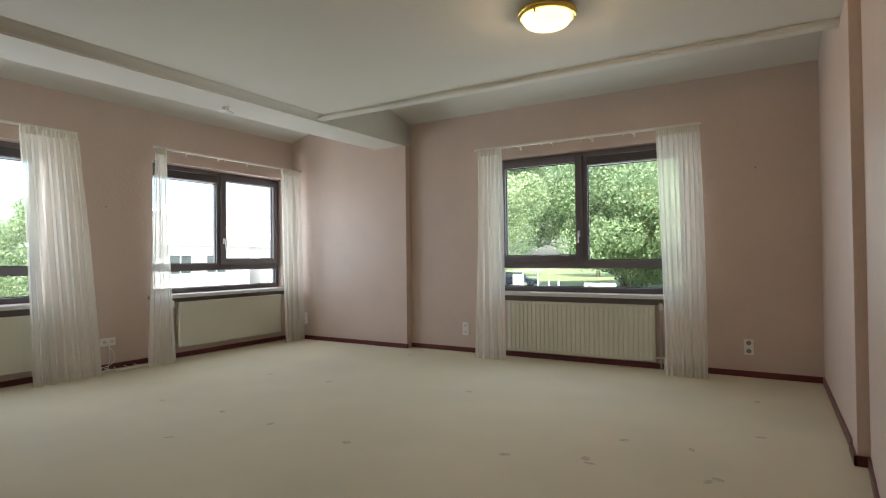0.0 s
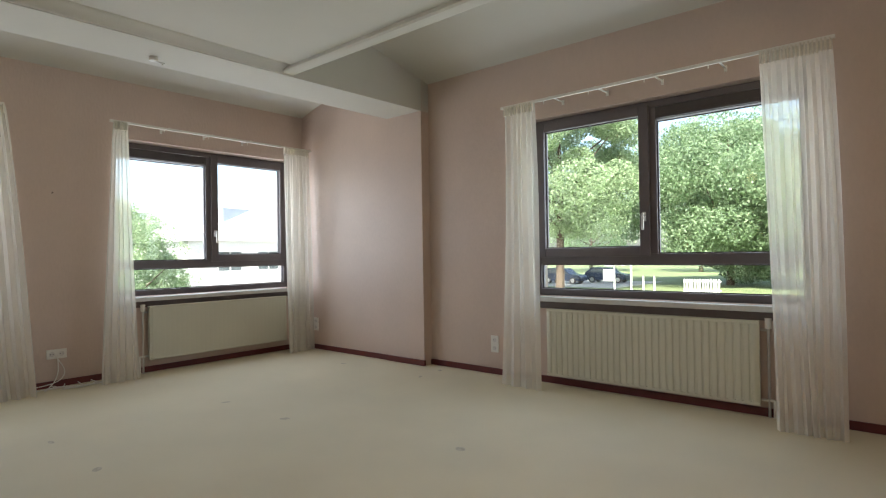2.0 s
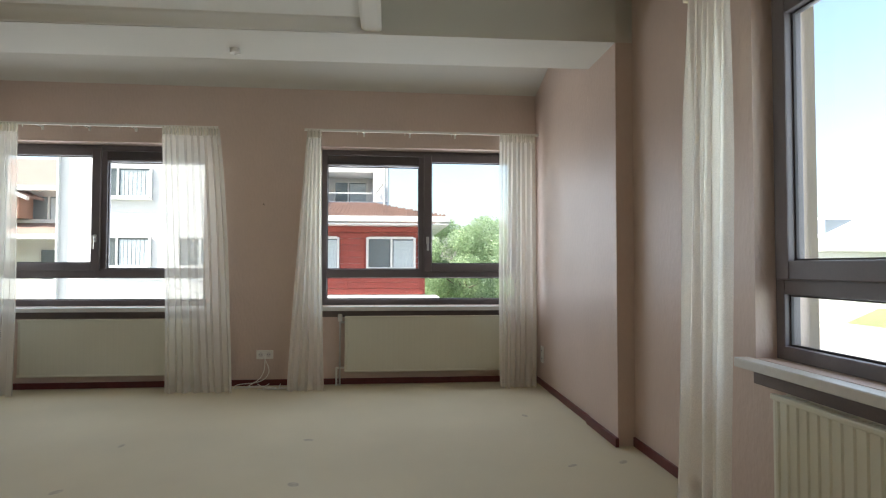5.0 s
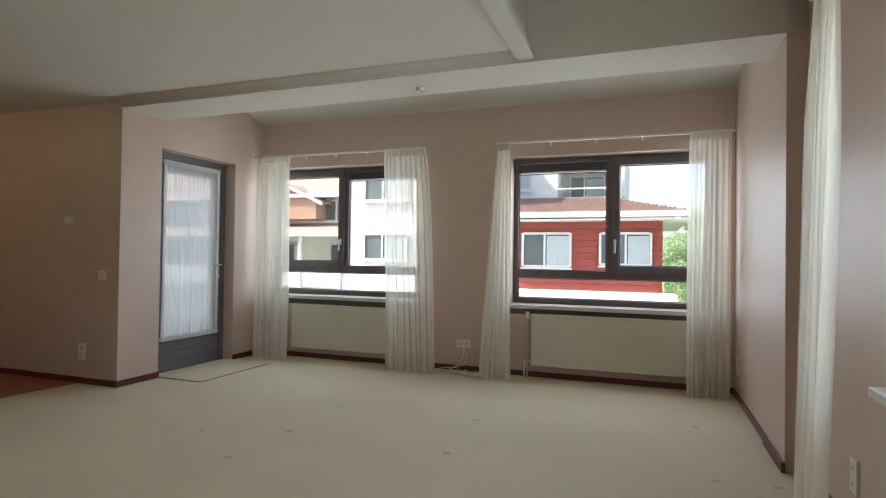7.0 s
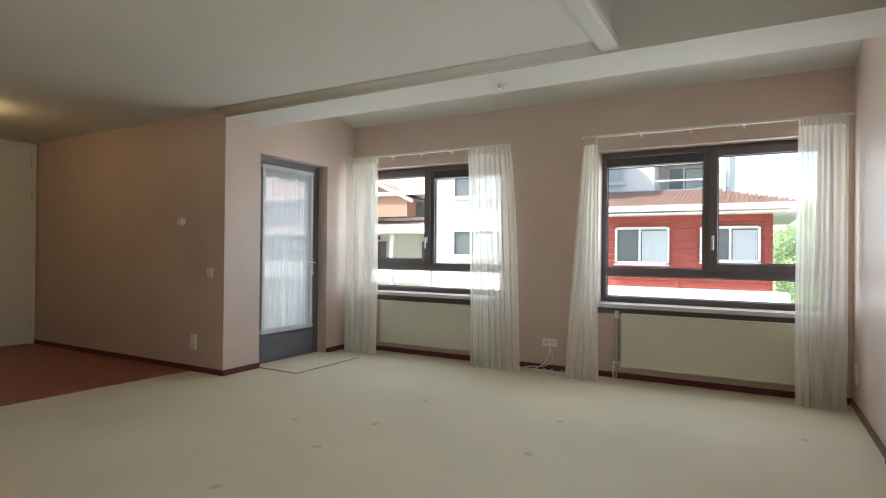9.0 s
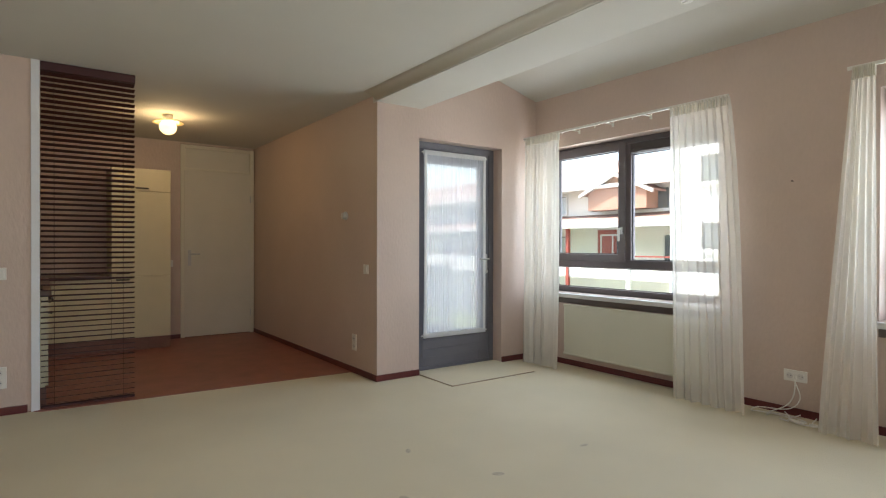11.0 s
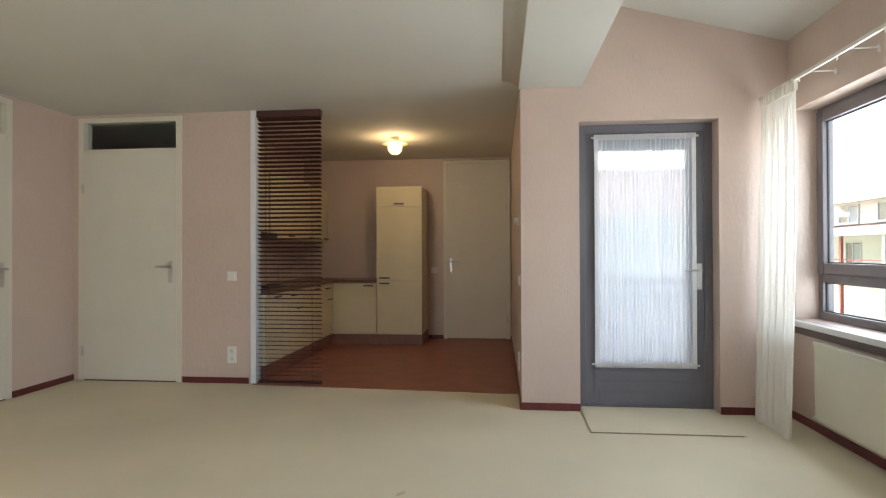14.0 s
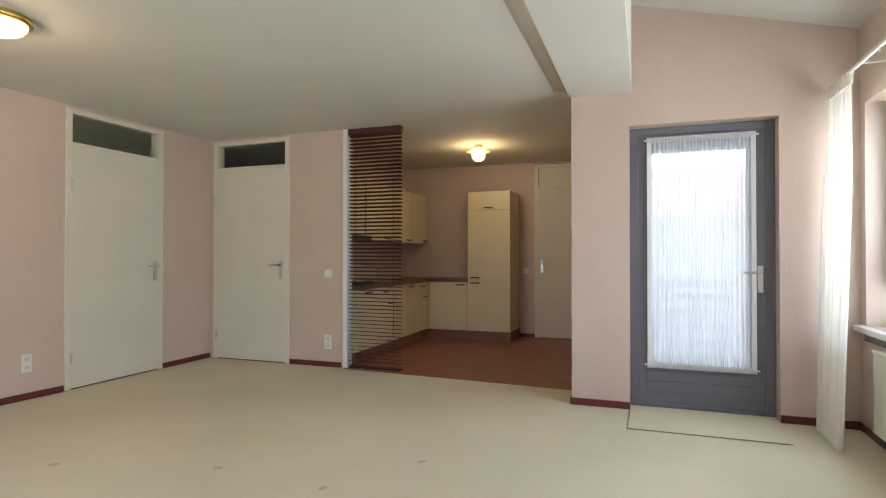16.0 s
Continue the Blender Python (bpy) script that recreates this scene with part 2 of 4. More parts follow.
def thing(name, m=None, label="", category="", group="", kind=""):
    """An empty at a thing's base, to carry its parts."""
    ob = new(name)
    ob.empty_display_size = 0.1
    if m is not None:
        ob.matrix_world = m
    return tagged(ob, label, category, group, kind)


def B(*args, **kw):
    return box(bmesh.new(), *args, **kw)


def structure(name, bm, mat, label, category):
    return tagged(part(name, bm, mat), label, category, "", "structure")


# ---- plan ----
WX, NY, EX, SY, DY = -5.94, 6.05, 0.22, 0.20, 0.845      # inner faces: west, north, east, south, balcony-door wall
H, HB = 2.52, 2.455                                     # ceiling, beam
KY, KX = -2.62, -1.05                                   # kitchen: back wall, east wall
SILLZ, HEADZ = 0.72, 2.21
W1, W2, N1 = (3.895, 5.825), (0.935, 2.855), (-2.835, -0.82)  # window openings

# floors
structure("floor", B(WX, EX + 0.12, SY, NY + 0.02, -0.12, 0.0), CARPET, "worn cream carpet with furniture dents", "carpet")
bm = bmesh.new()
prism(bm, [(-4.0, 0.385), (-3.2, 0.335), (-2.2, 0.28), (-1.59, 0.245), (-1.56, 0.205), (-1.05, 0.10), (-1.05, KY), (-4.0, KY)], 2, -0.10, 0.004)
structure("floor_kitchen", bm, LAMINATE, "red-brown laminate kitchen floor", "floor")

# outer walls
bm = bmesh.new()
for y0, y1, z0, z1 in ((0.6, W2[0], -3, 3.3), (W2[1], W1[0], -3, 3.3), (W1[1], 6.4, -3, 3.3), (*W2, -3, SILLZ), (*W2, HEADZ, 3.3), (*W1, -3, SILLZ), (*W1, HEADZ, 3.3)):
    box(bm, WX - 0.26, WX, y0, y1, z0, z1)
structure("wall_west", bm, WALL, "pink-beige wallpapered wall with two windows", "wall")
bm = bmesh.new()
for x0, x1, z0, z1 in ((-3.985, N1[0], -3, 3.3), (N1[1], EX + 0.3, -3, 3.3), (*N1, -3, SILLZ), (*N1, HEADZ + 0.002, 3.3)):
    box(bm, x0, x1, NY, NY + 0.28, z0, z1)
structure("wall_north", bm, WALL, "pink-beige wallpapered wall with a window", "wall")
structure("wall_north_bay", B(WX, -4.476, 5.945, 6.36, -3, 3.3), WALL, "pink-beige wallpapered wall of the window bay", "wall")
structure("pilaster_north", B(-4.476, -3.985, 5.94, 6.36, -3, 3.3, bevel=0.004), WALL, "wallpapered pilaster under the ceiling beam", "wall")
bm = bmesh.new()
for x0, x1, z0, z1 in ((WX, -5.455, -0.1, 3.3), (-4.44, -4.0, -0.1, 3.3), (-5.455, -4.44, 2.19, 3.3)):
    box(bm, x0, x1, DY - 0.22, DY, z0, z1)
structure("wall_balcony", bm, WALL, "pink-beige wallpapered wall round the balcony door", "wall")
structure("wall_kitchen_west", B(-4.22, -4.0, KY - 0.2, DY - 0.22, -0.1, 3.0), WALL, "pink-beige wallpapered kitchen side wall", "wall")
bm = bmesh.new()
for x0, x1, z0, z1 in ((-3.06, KX + 0.1, 0, H), (-3.99, -3.06, 2.50, H)):
    box(bm, x0, x1, KY - 0.12, KY, z0, z1)
structure("wall_kitchen_south", bm, WALL, "plain wallpapered kitchen wall", "wall")
structure("wall_kitchen_east", B(KX, KX + 0.1, KY, SY - 0.10, 0, H), WALL, "plain wallpapered kitchen wall behind the worktop", "wall")
bm = bmesh.new()
for x0, x1, z0, z1 in ((-1.55, -0.88, 0, H), (0.155, EX + 0.01, 0, H), (-0.88, 0.155, 2.49, H)):
    box(bm, x0, x1, SY - 0.10, SY, z0, z1)
structure("wall_south", bm, WALL, "pink-beige wallpapered wall beside the kitchen", "wall")
bm = bmesh.new()
for y0, y1, z0, z1 in ((SY - 0.1, 0.88, 0, H), (0.88, 1.93, 2.49, H)):
    box(bm, EX, EX + 0.10, y0, y1, z0, z1)
prism(bm, [(EX, 1.93), (0.33, 3.91), (0.43, 3.91), (EX + 0.10, 1.93)], 2, 0, 3.0)
structure("wall_east", bm, WALL, "pink-beige wallpapered wall with a door", "wall")
bm = bmesh.new()
prism(bm, [(0.282, 4.13), (0.252, NY), (0.5, NY), (0.5, 4.13)], 2, 0, 3.3)
structure("wall_east_bay", bm, WALL, "pink-beige wallpapered wall", "wall")
structure("pilaster_east", B(0.274, 0.5, 3.91, 4.13, 0, 3.3, bevel=0.004), WALL, "wallpapered pilaster", "wall")

# ceilings
structure("ceiling", B(-4.05, 0.45, KY - 0.1, 4.45, H, H + 0.88), CEIL, "white plaster ceiling", "ceiling")
bm = bmesh.new()
prism(bm, [(4.45, 3.15), (NY + 0.1, 2.742), (NY + 0.1, 3.4), (4.45, 3.4)], 0, -4.3, 0.45)
structure("ceiling_north", bm, CEIL, "white plaster ceiling sloping along the wall", "ceiling")
bm = bmesh.new()
lo = [(-3.985, HB), (-4.46, HB), (-4.46, 3.13), (WX - 0.1, 2.716), (WX - 0.1, 3.4), (-3.985, 3.4)]
va = [bm.verts.new((x, DY - 0.05, z)) for x, z in lo]
vb = [bm.verts.new((x, 6.2, z + (0.03 if z == HB else 0.0))) for x, z in lo]
bm.faces.new(va), bm.faces.new(vb)
for i in range(6):
    bm.faces.new((va[i], va[(i + 1) % 6], vb[(i + 1) % 6], vb[i]))
bmesh.ops.recalc_face_normals(bm, faces=bm.faces)
structure("ceiling_beam", bm, CEIL, "white plastered ceiling beam and sloping bay ceiling", "ceiling")
bm = bmesh.new()
cove = [(-3.99, 0.0), (-3.977, 0.30), (-3.962, 0.52), (-3.938, 0.74), (-3.905, 0.90), (-3.86, 0.988), (-3.86, 1.2), (-3.99, 1.2)]
rows = [[bm.verts.new((x, y, low + (H - low) * k)) for x, k in cove] for y, low in ((DY - 0.005, HB), (4.40, HB + 0.022))]
bm.faces.new(rows[0]), bm.faces.new(rows[1])
for i in range(8):
    bm.faces.new((rows[0][i], rows[0][(i + 1) % 8], rows[1][(i + 1) % 8], rows[1][i])).smooth = i < 5
bmesh.ops.recalc_face_normals(bm, faces=bm.faces)
structure("ceiling_cove", bm, CEIL, "plaster cove between ceiling and beam", "ceiling")
bm = bmesh.new()
prism(bm, [(4.38, H + 0.01), (4.38, H - 0.022), (4.40, H - 0.03), (4.48, H - 0.03), (4.50, H - 0.02), (4.50, H + 0.03)], 0, -3.985, 0.30)
structure("trim", bm, CEIL, "white ceiling moulding", "moulding")
structure("roof", B(-6.3, 2.5, -4.4, 6.6, 3.4, 3.6), CEIL, "flat roof over the rooms", "roof")

# baseboards
for run in ((WX, WX + 0.014, DY, 5.945), (WX, -4.485, 5.931, 5.945), (-4.485, -3.965, 5.918, 5.94), (-3.985, 0.25, NY - 0.014, NY), (0.258, 0.274, 3.895, 4.14),
            (0.258, 0.33, 3.895, 3.91), (EX - 0.014, EX, SY, 0.87), (-1.53, -0.89, SY, SY + 0.014), (-4.44, -3.99, DY, DY + 0.014), (WX, -5.455, DY, DY + 0.014),
            (-4.0, -3.986, KY, DY + 0.002), (-3.06, -2.845, KY, KY + 0.014)):
    structure("baseboard", B(*run, 0.0, 0.055, bevel=0.003), BASE, "dark red painted skirting board", "skirting board")
for a, b in (((0.282, 4.14), (0.252, NY)), ((EX, 1.94), (0.33, 3.91))):
    bm = bmesh.new()
    prism(bm, [a, b, (b[0] - 0.014, b[1]), (a[0] - 0.014, a[1])], 2, 0.0, 0.055)
    structure("baseboard", bm, BASE, "dark red painted skirting board", "skirting board")


# ---- windows ----
def window(name, m, w, sash_left, share, reveal):
    """A two-light window over a low fixed light, in its own axes: x to the right seen from inside, y outwards, z up from the sill."""
    h = HEADZ - SILLZ
    root = thing(name, m, "grey-brown lacquered window with an opening casement", "window", "", "structure")
    t0, t1 = 0.262, 0.342
    c = w * share
    bm = bmesh.new()
    for b in ((0, 0.05, 0, 0.07, 0, h), (w - 0.05, w, 0, 0.07, 0, h), (0.05, w - 0.05, 0, 0.07, h - 0.05, h), (0.05, w - 0.05, -0.004, 0.07, 0, 0.055), (c - 0.038, c + 0.038, 0.002, 0.07, t1, h - 0.05), (0.05, w - 0.05, 0.001, 0.07, t0, t1)):
        box(bm, *b, bevel=0.004)
    part("window_frame", bm, FRAME, root)
    s0, s1 = (0.03, c - 0.012) if sash_left else (c + 0.012, w - 0.03)
    f0, f1 = (c + 0.038, w - 0.05) if sash_left else (0.05, c - 0.038)
    sash = part("casement", box(box(box(box(bmesh.new(), s0, s0 + 0.075, -0.024, 0.05, t1 - 0.02, h - 0.03, bevel=0.006), s1 - 0.075, s1, -0.024, 0.05, t1 - 0.02, h - 0.03, bevel=0.006), s0 + 0.075, s1 - 0.075, -0.022, 0.05, t1 - 0.02, t1 + 0.055, bevel=0.006), s0 + 0.075, s1 - 0.075, -0.022, 0.05, h - 0.105, h - 0.03, bevel=0.006), FRAME, root)
    sash["label"] = "grey-brown opening casement"
    def pane(x0, x1, z0, z1, y, parent):
        g = part("pane", B(x0, x1, y, y + 0.006, z0, z1), PANE, parent)
        g.visible_shadow = False
        bm = bmesh.new()
        for b in ((x0 - 0.001, x0 + 0.008, y - 0.012, y - 0.001, z0, z1), (x1 - 0.008, x1 + 0.001, y - 0.012, y - 0.001, z0, z1), (x0 + 0.008, x1 - 0.008, y - 0.012, y - 0.001, z0 - 0.001, z0 + 0.008), (x0 + 0.008, x1 - 0.008, y - 0.012, y - 0.001, z1 - 0.008, z1 + 0.001)):
            box(bm, *b)
        part("glazing_bead", bm, RUBBER, parent)
    pane(s0 + 0.075, s1 - 0.075, t1 + 0.055, h - 0.105, 0.02, sash)
    pane(f0, f1, t1, h - 0.155, 0.035, root)
    pane(0.05, w - 0.05, 0.055, t0, 0.035, root)
    vent = part("ventilation_grille", box(box(bmesh.new(), f0, f1, -0.012, 0.05, h - 0.15, h - 0.055, bevel=0.005), f0 + 0.01, f1 - 0.01, -0.03, -0.012, h - 0.145, h - 0.118, bevel=0.004), VENT, root, "black-brown ventilation grille above the pane")
    hx = s1 - 0.036 if sash_left else s0 + 0.036
    hz = t1 + 0.28
    handle = part("handle", box(box(bmesh.new(), hx - 0.014, hx + 0.014, -0.036, -0.024, hz - 0.035, hz + 0.035, bevel=0.004), hx - 0.009, hx + 0.009, -0.072, -0.036, hz + 0.004, hz + 0.022, bevel=0.003), STEEL, sash, "brushed metal casement handle")
    part("lever", B(hx - 0.010, hx + 0.010, -0.074, -0.060, hz - 0.10, hz + 0.024, bevel=0.005), STEEL, root)
    part("window_sill", B(-0.06, w + 0.06, -reveal - 0.06, 0.0, -0.042, -0.002, bevel=0.006), SILL, root, "white stone window sill")
    # brown-grey band just below the sill, darker than the wall
    part("under_sill_band", B(0.0, w, -reveal - 0.013, -reveal + 0.01, -0.100, -0.043, bevel=0.003), SILLBAND, root, "brown-grey strip under the sill")
    bm = B(0.0, w, 0.07, 0.24, -0.03, 0.004)
    part("outer_sill", bm, GREYMETAL, root)
    return root


R90 = Matrix.Rotation(radians(90), 4, "Z")
window("window_1", Matrix.Translation((WX - 0.155, W1[0], SILLZ)) @ R90, W1[1] - W1[0], False, 0.501, 0.155)
window("window_2", Matrix.Translation((WX - 0.155, W2[0], SILLZ)) @ R90, W2[1] - W2[0], True, 0.50, 0.155)
window("window_3", Matrix.Translation((N1[0], NY + 0.09, SILLZ)), N1[1] - N1[0], True, 0.5, 0.09)


# ---- curtains ----
def curtain(m, top, bottom, height, label, folds, seed, out):
    """A sheer curtain in its own axes: x along the wall, y into the room, z up; top and bottom are (from, to) along x."""
    rnd = random.Random(seed)
    root = thing("curtain", m, label, "curtain", "sheer curtains at the windows")
    folds = int(folds * 1.15)
    nu, nv = folds * 12, 36
    ph = [rnd.uniform(0.0, 6.28) for _ in range(6)]
    def at(u, v):
        s = v ** 0.85
        x0, x1 = top[0] + (bottom[0] - top[0]) * s, top[1] + (bottom[1] - top[1]) * s
        k = folds * (u + 0.022 * math.sin(6.3 * u + ph[0]) + 0.012 * math.sin(14 * u + ph[1] + 1.3 * v))
        depth = 0.55 + 0.30 * math.sin(9 * u + ph[2] + 1.1 * v) + 0.20 * math.sin(23 * u + ph[3])
        a = 0.005 + 0.024 * min(1, v * 4) * max(0.15, depth)
        w = math.sin(2 * math.pi * k) * a + 0.012 * math.sin(2 * math.pi * k * 0.5 + ph[4] + 2 * v) * min(1, 3 * v)
        sway = 0.014 * math.sin(5 * u + 3 * v + ph[5]) * v
        return (x0 + (x1 - x0) * u + 0.006 * math.sin(4 * math.pi * k) + sway, w + out * v ** 1.2, height * (1 - v) + 0.010 * math.sin(17 * u + ph[1]) ** 2 * (v == 1))
    vs, fs = [], []
    for j in range(nv + 1):
        for i in range(nu + 1):
            vs.append(at(i / nu, j / nv))
    for j in range(nv):
        for i in range(nu):
            a = j * (nu + 1) + i
            fs.append((a, a + 1, a + nu + 2, a + nu + 1))
    me = bpy.data.meshes.new("cloth")
    me.from_pydata(vs, [], fs)
    me.polygons.foreach_set("use_smooth", [True] * len(fs))
    me.materials.append(SHEER)
    cl = new("cloth", me)
    cl.parent = root
    bm = bmesh.new()
    n = folds * 2
    for i in range(n):
        u = (i + 0.5) / n
        x = top[0] + (top[1] - top[0]) * u
        box(bm, x - 0.0045, x + 0.0045, -0.012, 0.014 + 0.008 * (i % 2), height - 0.065, height + 0.012, bevel=0.004)
    part("pleat_heading", bm, SHEERTOP, root, "gathered cream pleat heading")
    return root


def rail(m, x0, x1, hooks, z, reach):
    root = thing("curtain_rail", m, "white metal curtain rail on wall brackets", "curtain rail", "rails over the windows")
    part("track", B(x0, x1, -0.009, 0.009, z - 0.006, z + 0.016, bevel=0.003), WHITE, root)
    for x in hooks:
        bm = B(x - 0.006, x + 0.006, -reach + 0.002, 0.0, z + 0.016, z + 0.022)
        box(bm, x - 0.009, x + 0.009, -reach, -reach + 0.012, z - 0.004, z + 0.034)
        part("bracket", bm, WHITE, root)
        part("glider", rod(bmesh.new(), (x + 0.05, 0, z - 0.028), (x + 0.05, 0, z - 0.006), 0.004, 8), WHITE, root)


RZ, RD, RN = 2.31, 0.20, 0.23    # rail height, its distance from the west and north walls
CW = Matrix.Translation((WX + RD, 0, 0)) @ Matrix.Rotation(radians(-90), 4, "Z")
CN = Matrix.Translation((0, NY - RN, -0.02)) @ Matrix.Rotation(radians(180), 4, "Z")
for base, top, bottom, label, folds, seed in (
        (CW, (0.90, 1.367), (0.95, 1.43), "long sheer cream curtain in the corner by the balcony door", 9, 1),
        (CW, (2.555, 3.034), (2.64, 3.22), "wide sheer cream curtain spreading over the carpet", 8, 2),
        (CW, (3.81, 3.93), (3.68, 3.98), "narrow sheer cream curtain gathered beside the window", 5, 3),
        (CW, (5.555, 5.885), (5.53, 5.86), "sheer cream curtain in the corner of the bay", 7, 4),
        (CN, (-2.93, -2.64), (-2.94, -2.58), "narrow sheer cream curtain gathered beside the window", 6, 5),
        (CN, (-1.04, -0.665), (-0.985, -0.613), "long sheer cream curtain beside the radiator", 8, 6)):
    curtain(base, (-top[1], -top[0]), (-bottom[1], -bottom[0]), RZ - 0.006, label, folds, seed, 0.08 if base is CW else 0.06)
rail(CW, -3.03, -0.87, (-1.45, -1.85, -2.25), RZ, RD)
rail(CW, -5.92, -3.78, (-4.30, -4.73, -5.16), RZ, RD)
rail(CN, 0.65, 2.96, (1.28, 1.70, 2.12, 2.50), RZ, RN)


# ---- radiators ----
def radiator(m, w, z0, z1, valve_side, label, rib=0.0975):
    """A ribbed panel radiator in its own axes: x along the wall, y into the room."""
    root = thing("radiator", m, label, "radiator", "radiators under the windows")
    n = int(w / 0.05)
    pts = [(0.0, 0.088), (0.028, 0.100)]
    step = (w - 0.056) / n
    for i in range(n):
        x = 0.028 + i * step
        pts += [(x + step * 0.30, 0.100), (x + step * 0.42, rib), (x + step * 0.62, rib), (x + step * 0.74, 0.100)]
    pts += [(w - 0.028, 0.100), (w, 0.088)]
    outline = pts + [(w, 0.076), (0.0, 0.076)]
    bm = bmesh.new()
    prism(bm, outline, 2, z0 + 0.018, z1 - 0.02)
    box(bm, 0.0, w, 0.074, 0.101, z1 - 0.024, z1 - 0.001, bevel=0.006)
    box(bm, 0.0, w, 0.074, 0.101, z0, z0 + 0.022, bevel=0.006)
    part("front_panel", bm, ENAMEL, root, "ribbed cream enamel panel")
    part("back_panel", B(0.01, w - 0.01, 0.026, 0.034, z0 + 0.01, z1 - 0.015, bevel=0.003), ENAMEL, root)
    bm = bmesh.new()
    for i in range(int(w / 0.024)):
        x = 0.02 + i * 0.024
        if x < w - 0.02:
            box(bm, x - 0.006, x + 0.006, 0.036, 0.072, z1 - 0.012, z1 - 0.006)
    box(bm, 0.005, w - 0.005, 0.034, 0.038, z1 - 0.014, z1 - 0.003)
    part("top_grille", bm, ENAMEL, root)
    for x in (0.25, w - 0.25):
        part("wall_bracket", B(x - 0.02, x + 0.02, -0.01, 0.026, z0 + 0.05, z1 - 0.05), ENAMEL, root)
    vx = -0.045 if valve_side < 0 else w + 0.045
    ins = 0.0 if valve_side < 0 else w
    part("pipe", rod(rod(bmesh.new(), (vx, 0.055, 0.0), (vx, 0.055, z1 - 0.05), 0.009), (vx, 0.055, z1 - 0.06), (ins, 0.055, z1 - 0.06), 0.009), STEEL, root, "grey metal riser pipe")
    part("return_pipe", rod(rod(bmesh.new(), (vx + 0.03 * valve_side, 0.055, 0.0), (vx + 0.03 * valve_side, 0.055, z0 + 0.04), 0.009), (vx + 0.03 * valve_side, 0.055, z0 + 0.035), (ins, 0.055, z0 + 0.035), 0.009), WHITE, root)
    part("valve_knob", rod(bmesh.new(), (vx, 0.055, z1 - 0.05), (vx, 0.055, z1 + 0.015), 0.02, 16), WHITE, root, "white valve knob")
    return root


def on_west(y1, off=0.0):
    return Matrix.Translation((WX + off, y1, 0)) @ Matrix.Rotation(radians(-90), 4, "Z")


def on_north(x1, off=0.0):
    return Matrix.Translation((x1, NY - off, 0)) @ Matrix.Rotation(radians(180), 4, "Z")


radiator(on_west(5.64), 1.50, 0.125, 0.635, 1, "cream flat-fronted radiator under the window", 0.0998)
radiator(on_west(2.82), 1.485, 0.12, 0.620, -1, "cream flat-fronted radiator behind sheer curtains", 0.0998)
radiator(on_north(-1.10, -0.03), 1.557, 0.075, 0.622, -1, "cream ribbed radiator under the window facing the trees", 0.0945)


# ---- doors ----
def lever_set(parent, x, y, z, side, out):
    """A lever handle on a long plate; out is the way into the room along y."""
    part("handle_plate", B(x - 0.02, x + 0.02, y, y + 0.008 * out, z - 0.11, z + 0.09, bevel=0.003), STEEL, parent, "brushed metal handle plate")
    h = part("door_handle", rod(rod(bmesh.new(), (x, y, z + 0.04), (x, y + 0.055 * out, z + 0.04), 0.009), (x - 0.008 * side, y + 0.052 * out, z + 0.04), (x + 0.115 * side, y + 0.052 * out, z + 0.04), 0.009), STEEL, parent, "brushed metal lever handle")
    return h


def room_door(name, m, w, handle_right, glazed, label):
    """A flush door with a fanlight, in its own axes: x to the right seen from the room, y away from the room."""
    root = thing(name, m, label, "door", "", "structure")
    top, zt = 2.49, 2.165
    bm = bmesh.new()
    for b in ((0, 0.055, -0.012, 0.10, 0, top), (w - 0.055, w, -0.012, 0.10, 0, top), (0.055, w - 0.055, -0.012, 0.10, top - 0.045, top), (0.055, w - 0.055, 0.0, 0.10, zt, zt + 0.03)):
        box(bm, *b, bevel=0.003)
    part("door_frame", bm, TRIMPAINT, root, "cream painted door frame")
    leaf = part("door_leaf", B(0.045, w - 0.045, -0.014, 0.026, 0.012, zt - 0.003, bevel=0.003), DOORPAINT, root, "flat cream painted door leaf")
    if glazed:
        g = part("fanlight", B(0.055, w - 0.055, 0.04, 0.046, zt + 0.03, top - 0.045), PANE, root, "clear fanlight above the door")
        g.visible_shadow = False
    else:
        part("fanlight_panel", B(0.055, w - 0.055, 0.02, 0.04, zt + 0.03, top - 0.045), DOORPAINT, root)
    hx, side = (w - 0.105, -1) if handle_right else (0.105, 1)
    lever_set(leaf, hx, -0.014, 1.04, side, -1)
    kx = 0.05 if handle_right else w - 0.05
    for z in (0.28, 1.82):
        part("hinge", rod(bmesh.new(), (kx, -0.02, z - 0.045), (kx, -0.02, z + 0.045), 0.008), STEEL, root, "metal hinge")
    part("threshold", B(0.055, w - 0.055, 0.0, 0.09, 0.0, 0.010), BASE, root)
    return root


room_door("door_1", Matrix.Translation((EX, 1.93, 0)) @ Matrix.Rotation(radians(-90), 4, "Z"), 1.05, True, True, "closed flush cream door with a fanlight")
room_door("door_2", Matrix.Translation((0.155, SY, 0)) @ Matrix.Rotation(radians(180), 4, "Z"), 1.035, True, True, "closed flush cream door with a fanlight in the corner")
room_door("door_3", Matrix.Translation((-3.06, KY, 0)) @ Matrix.Rotation(radians(180), 4, "Z"), 0.93, False, False, "closed flush cream kitchen door with a solid top panel")

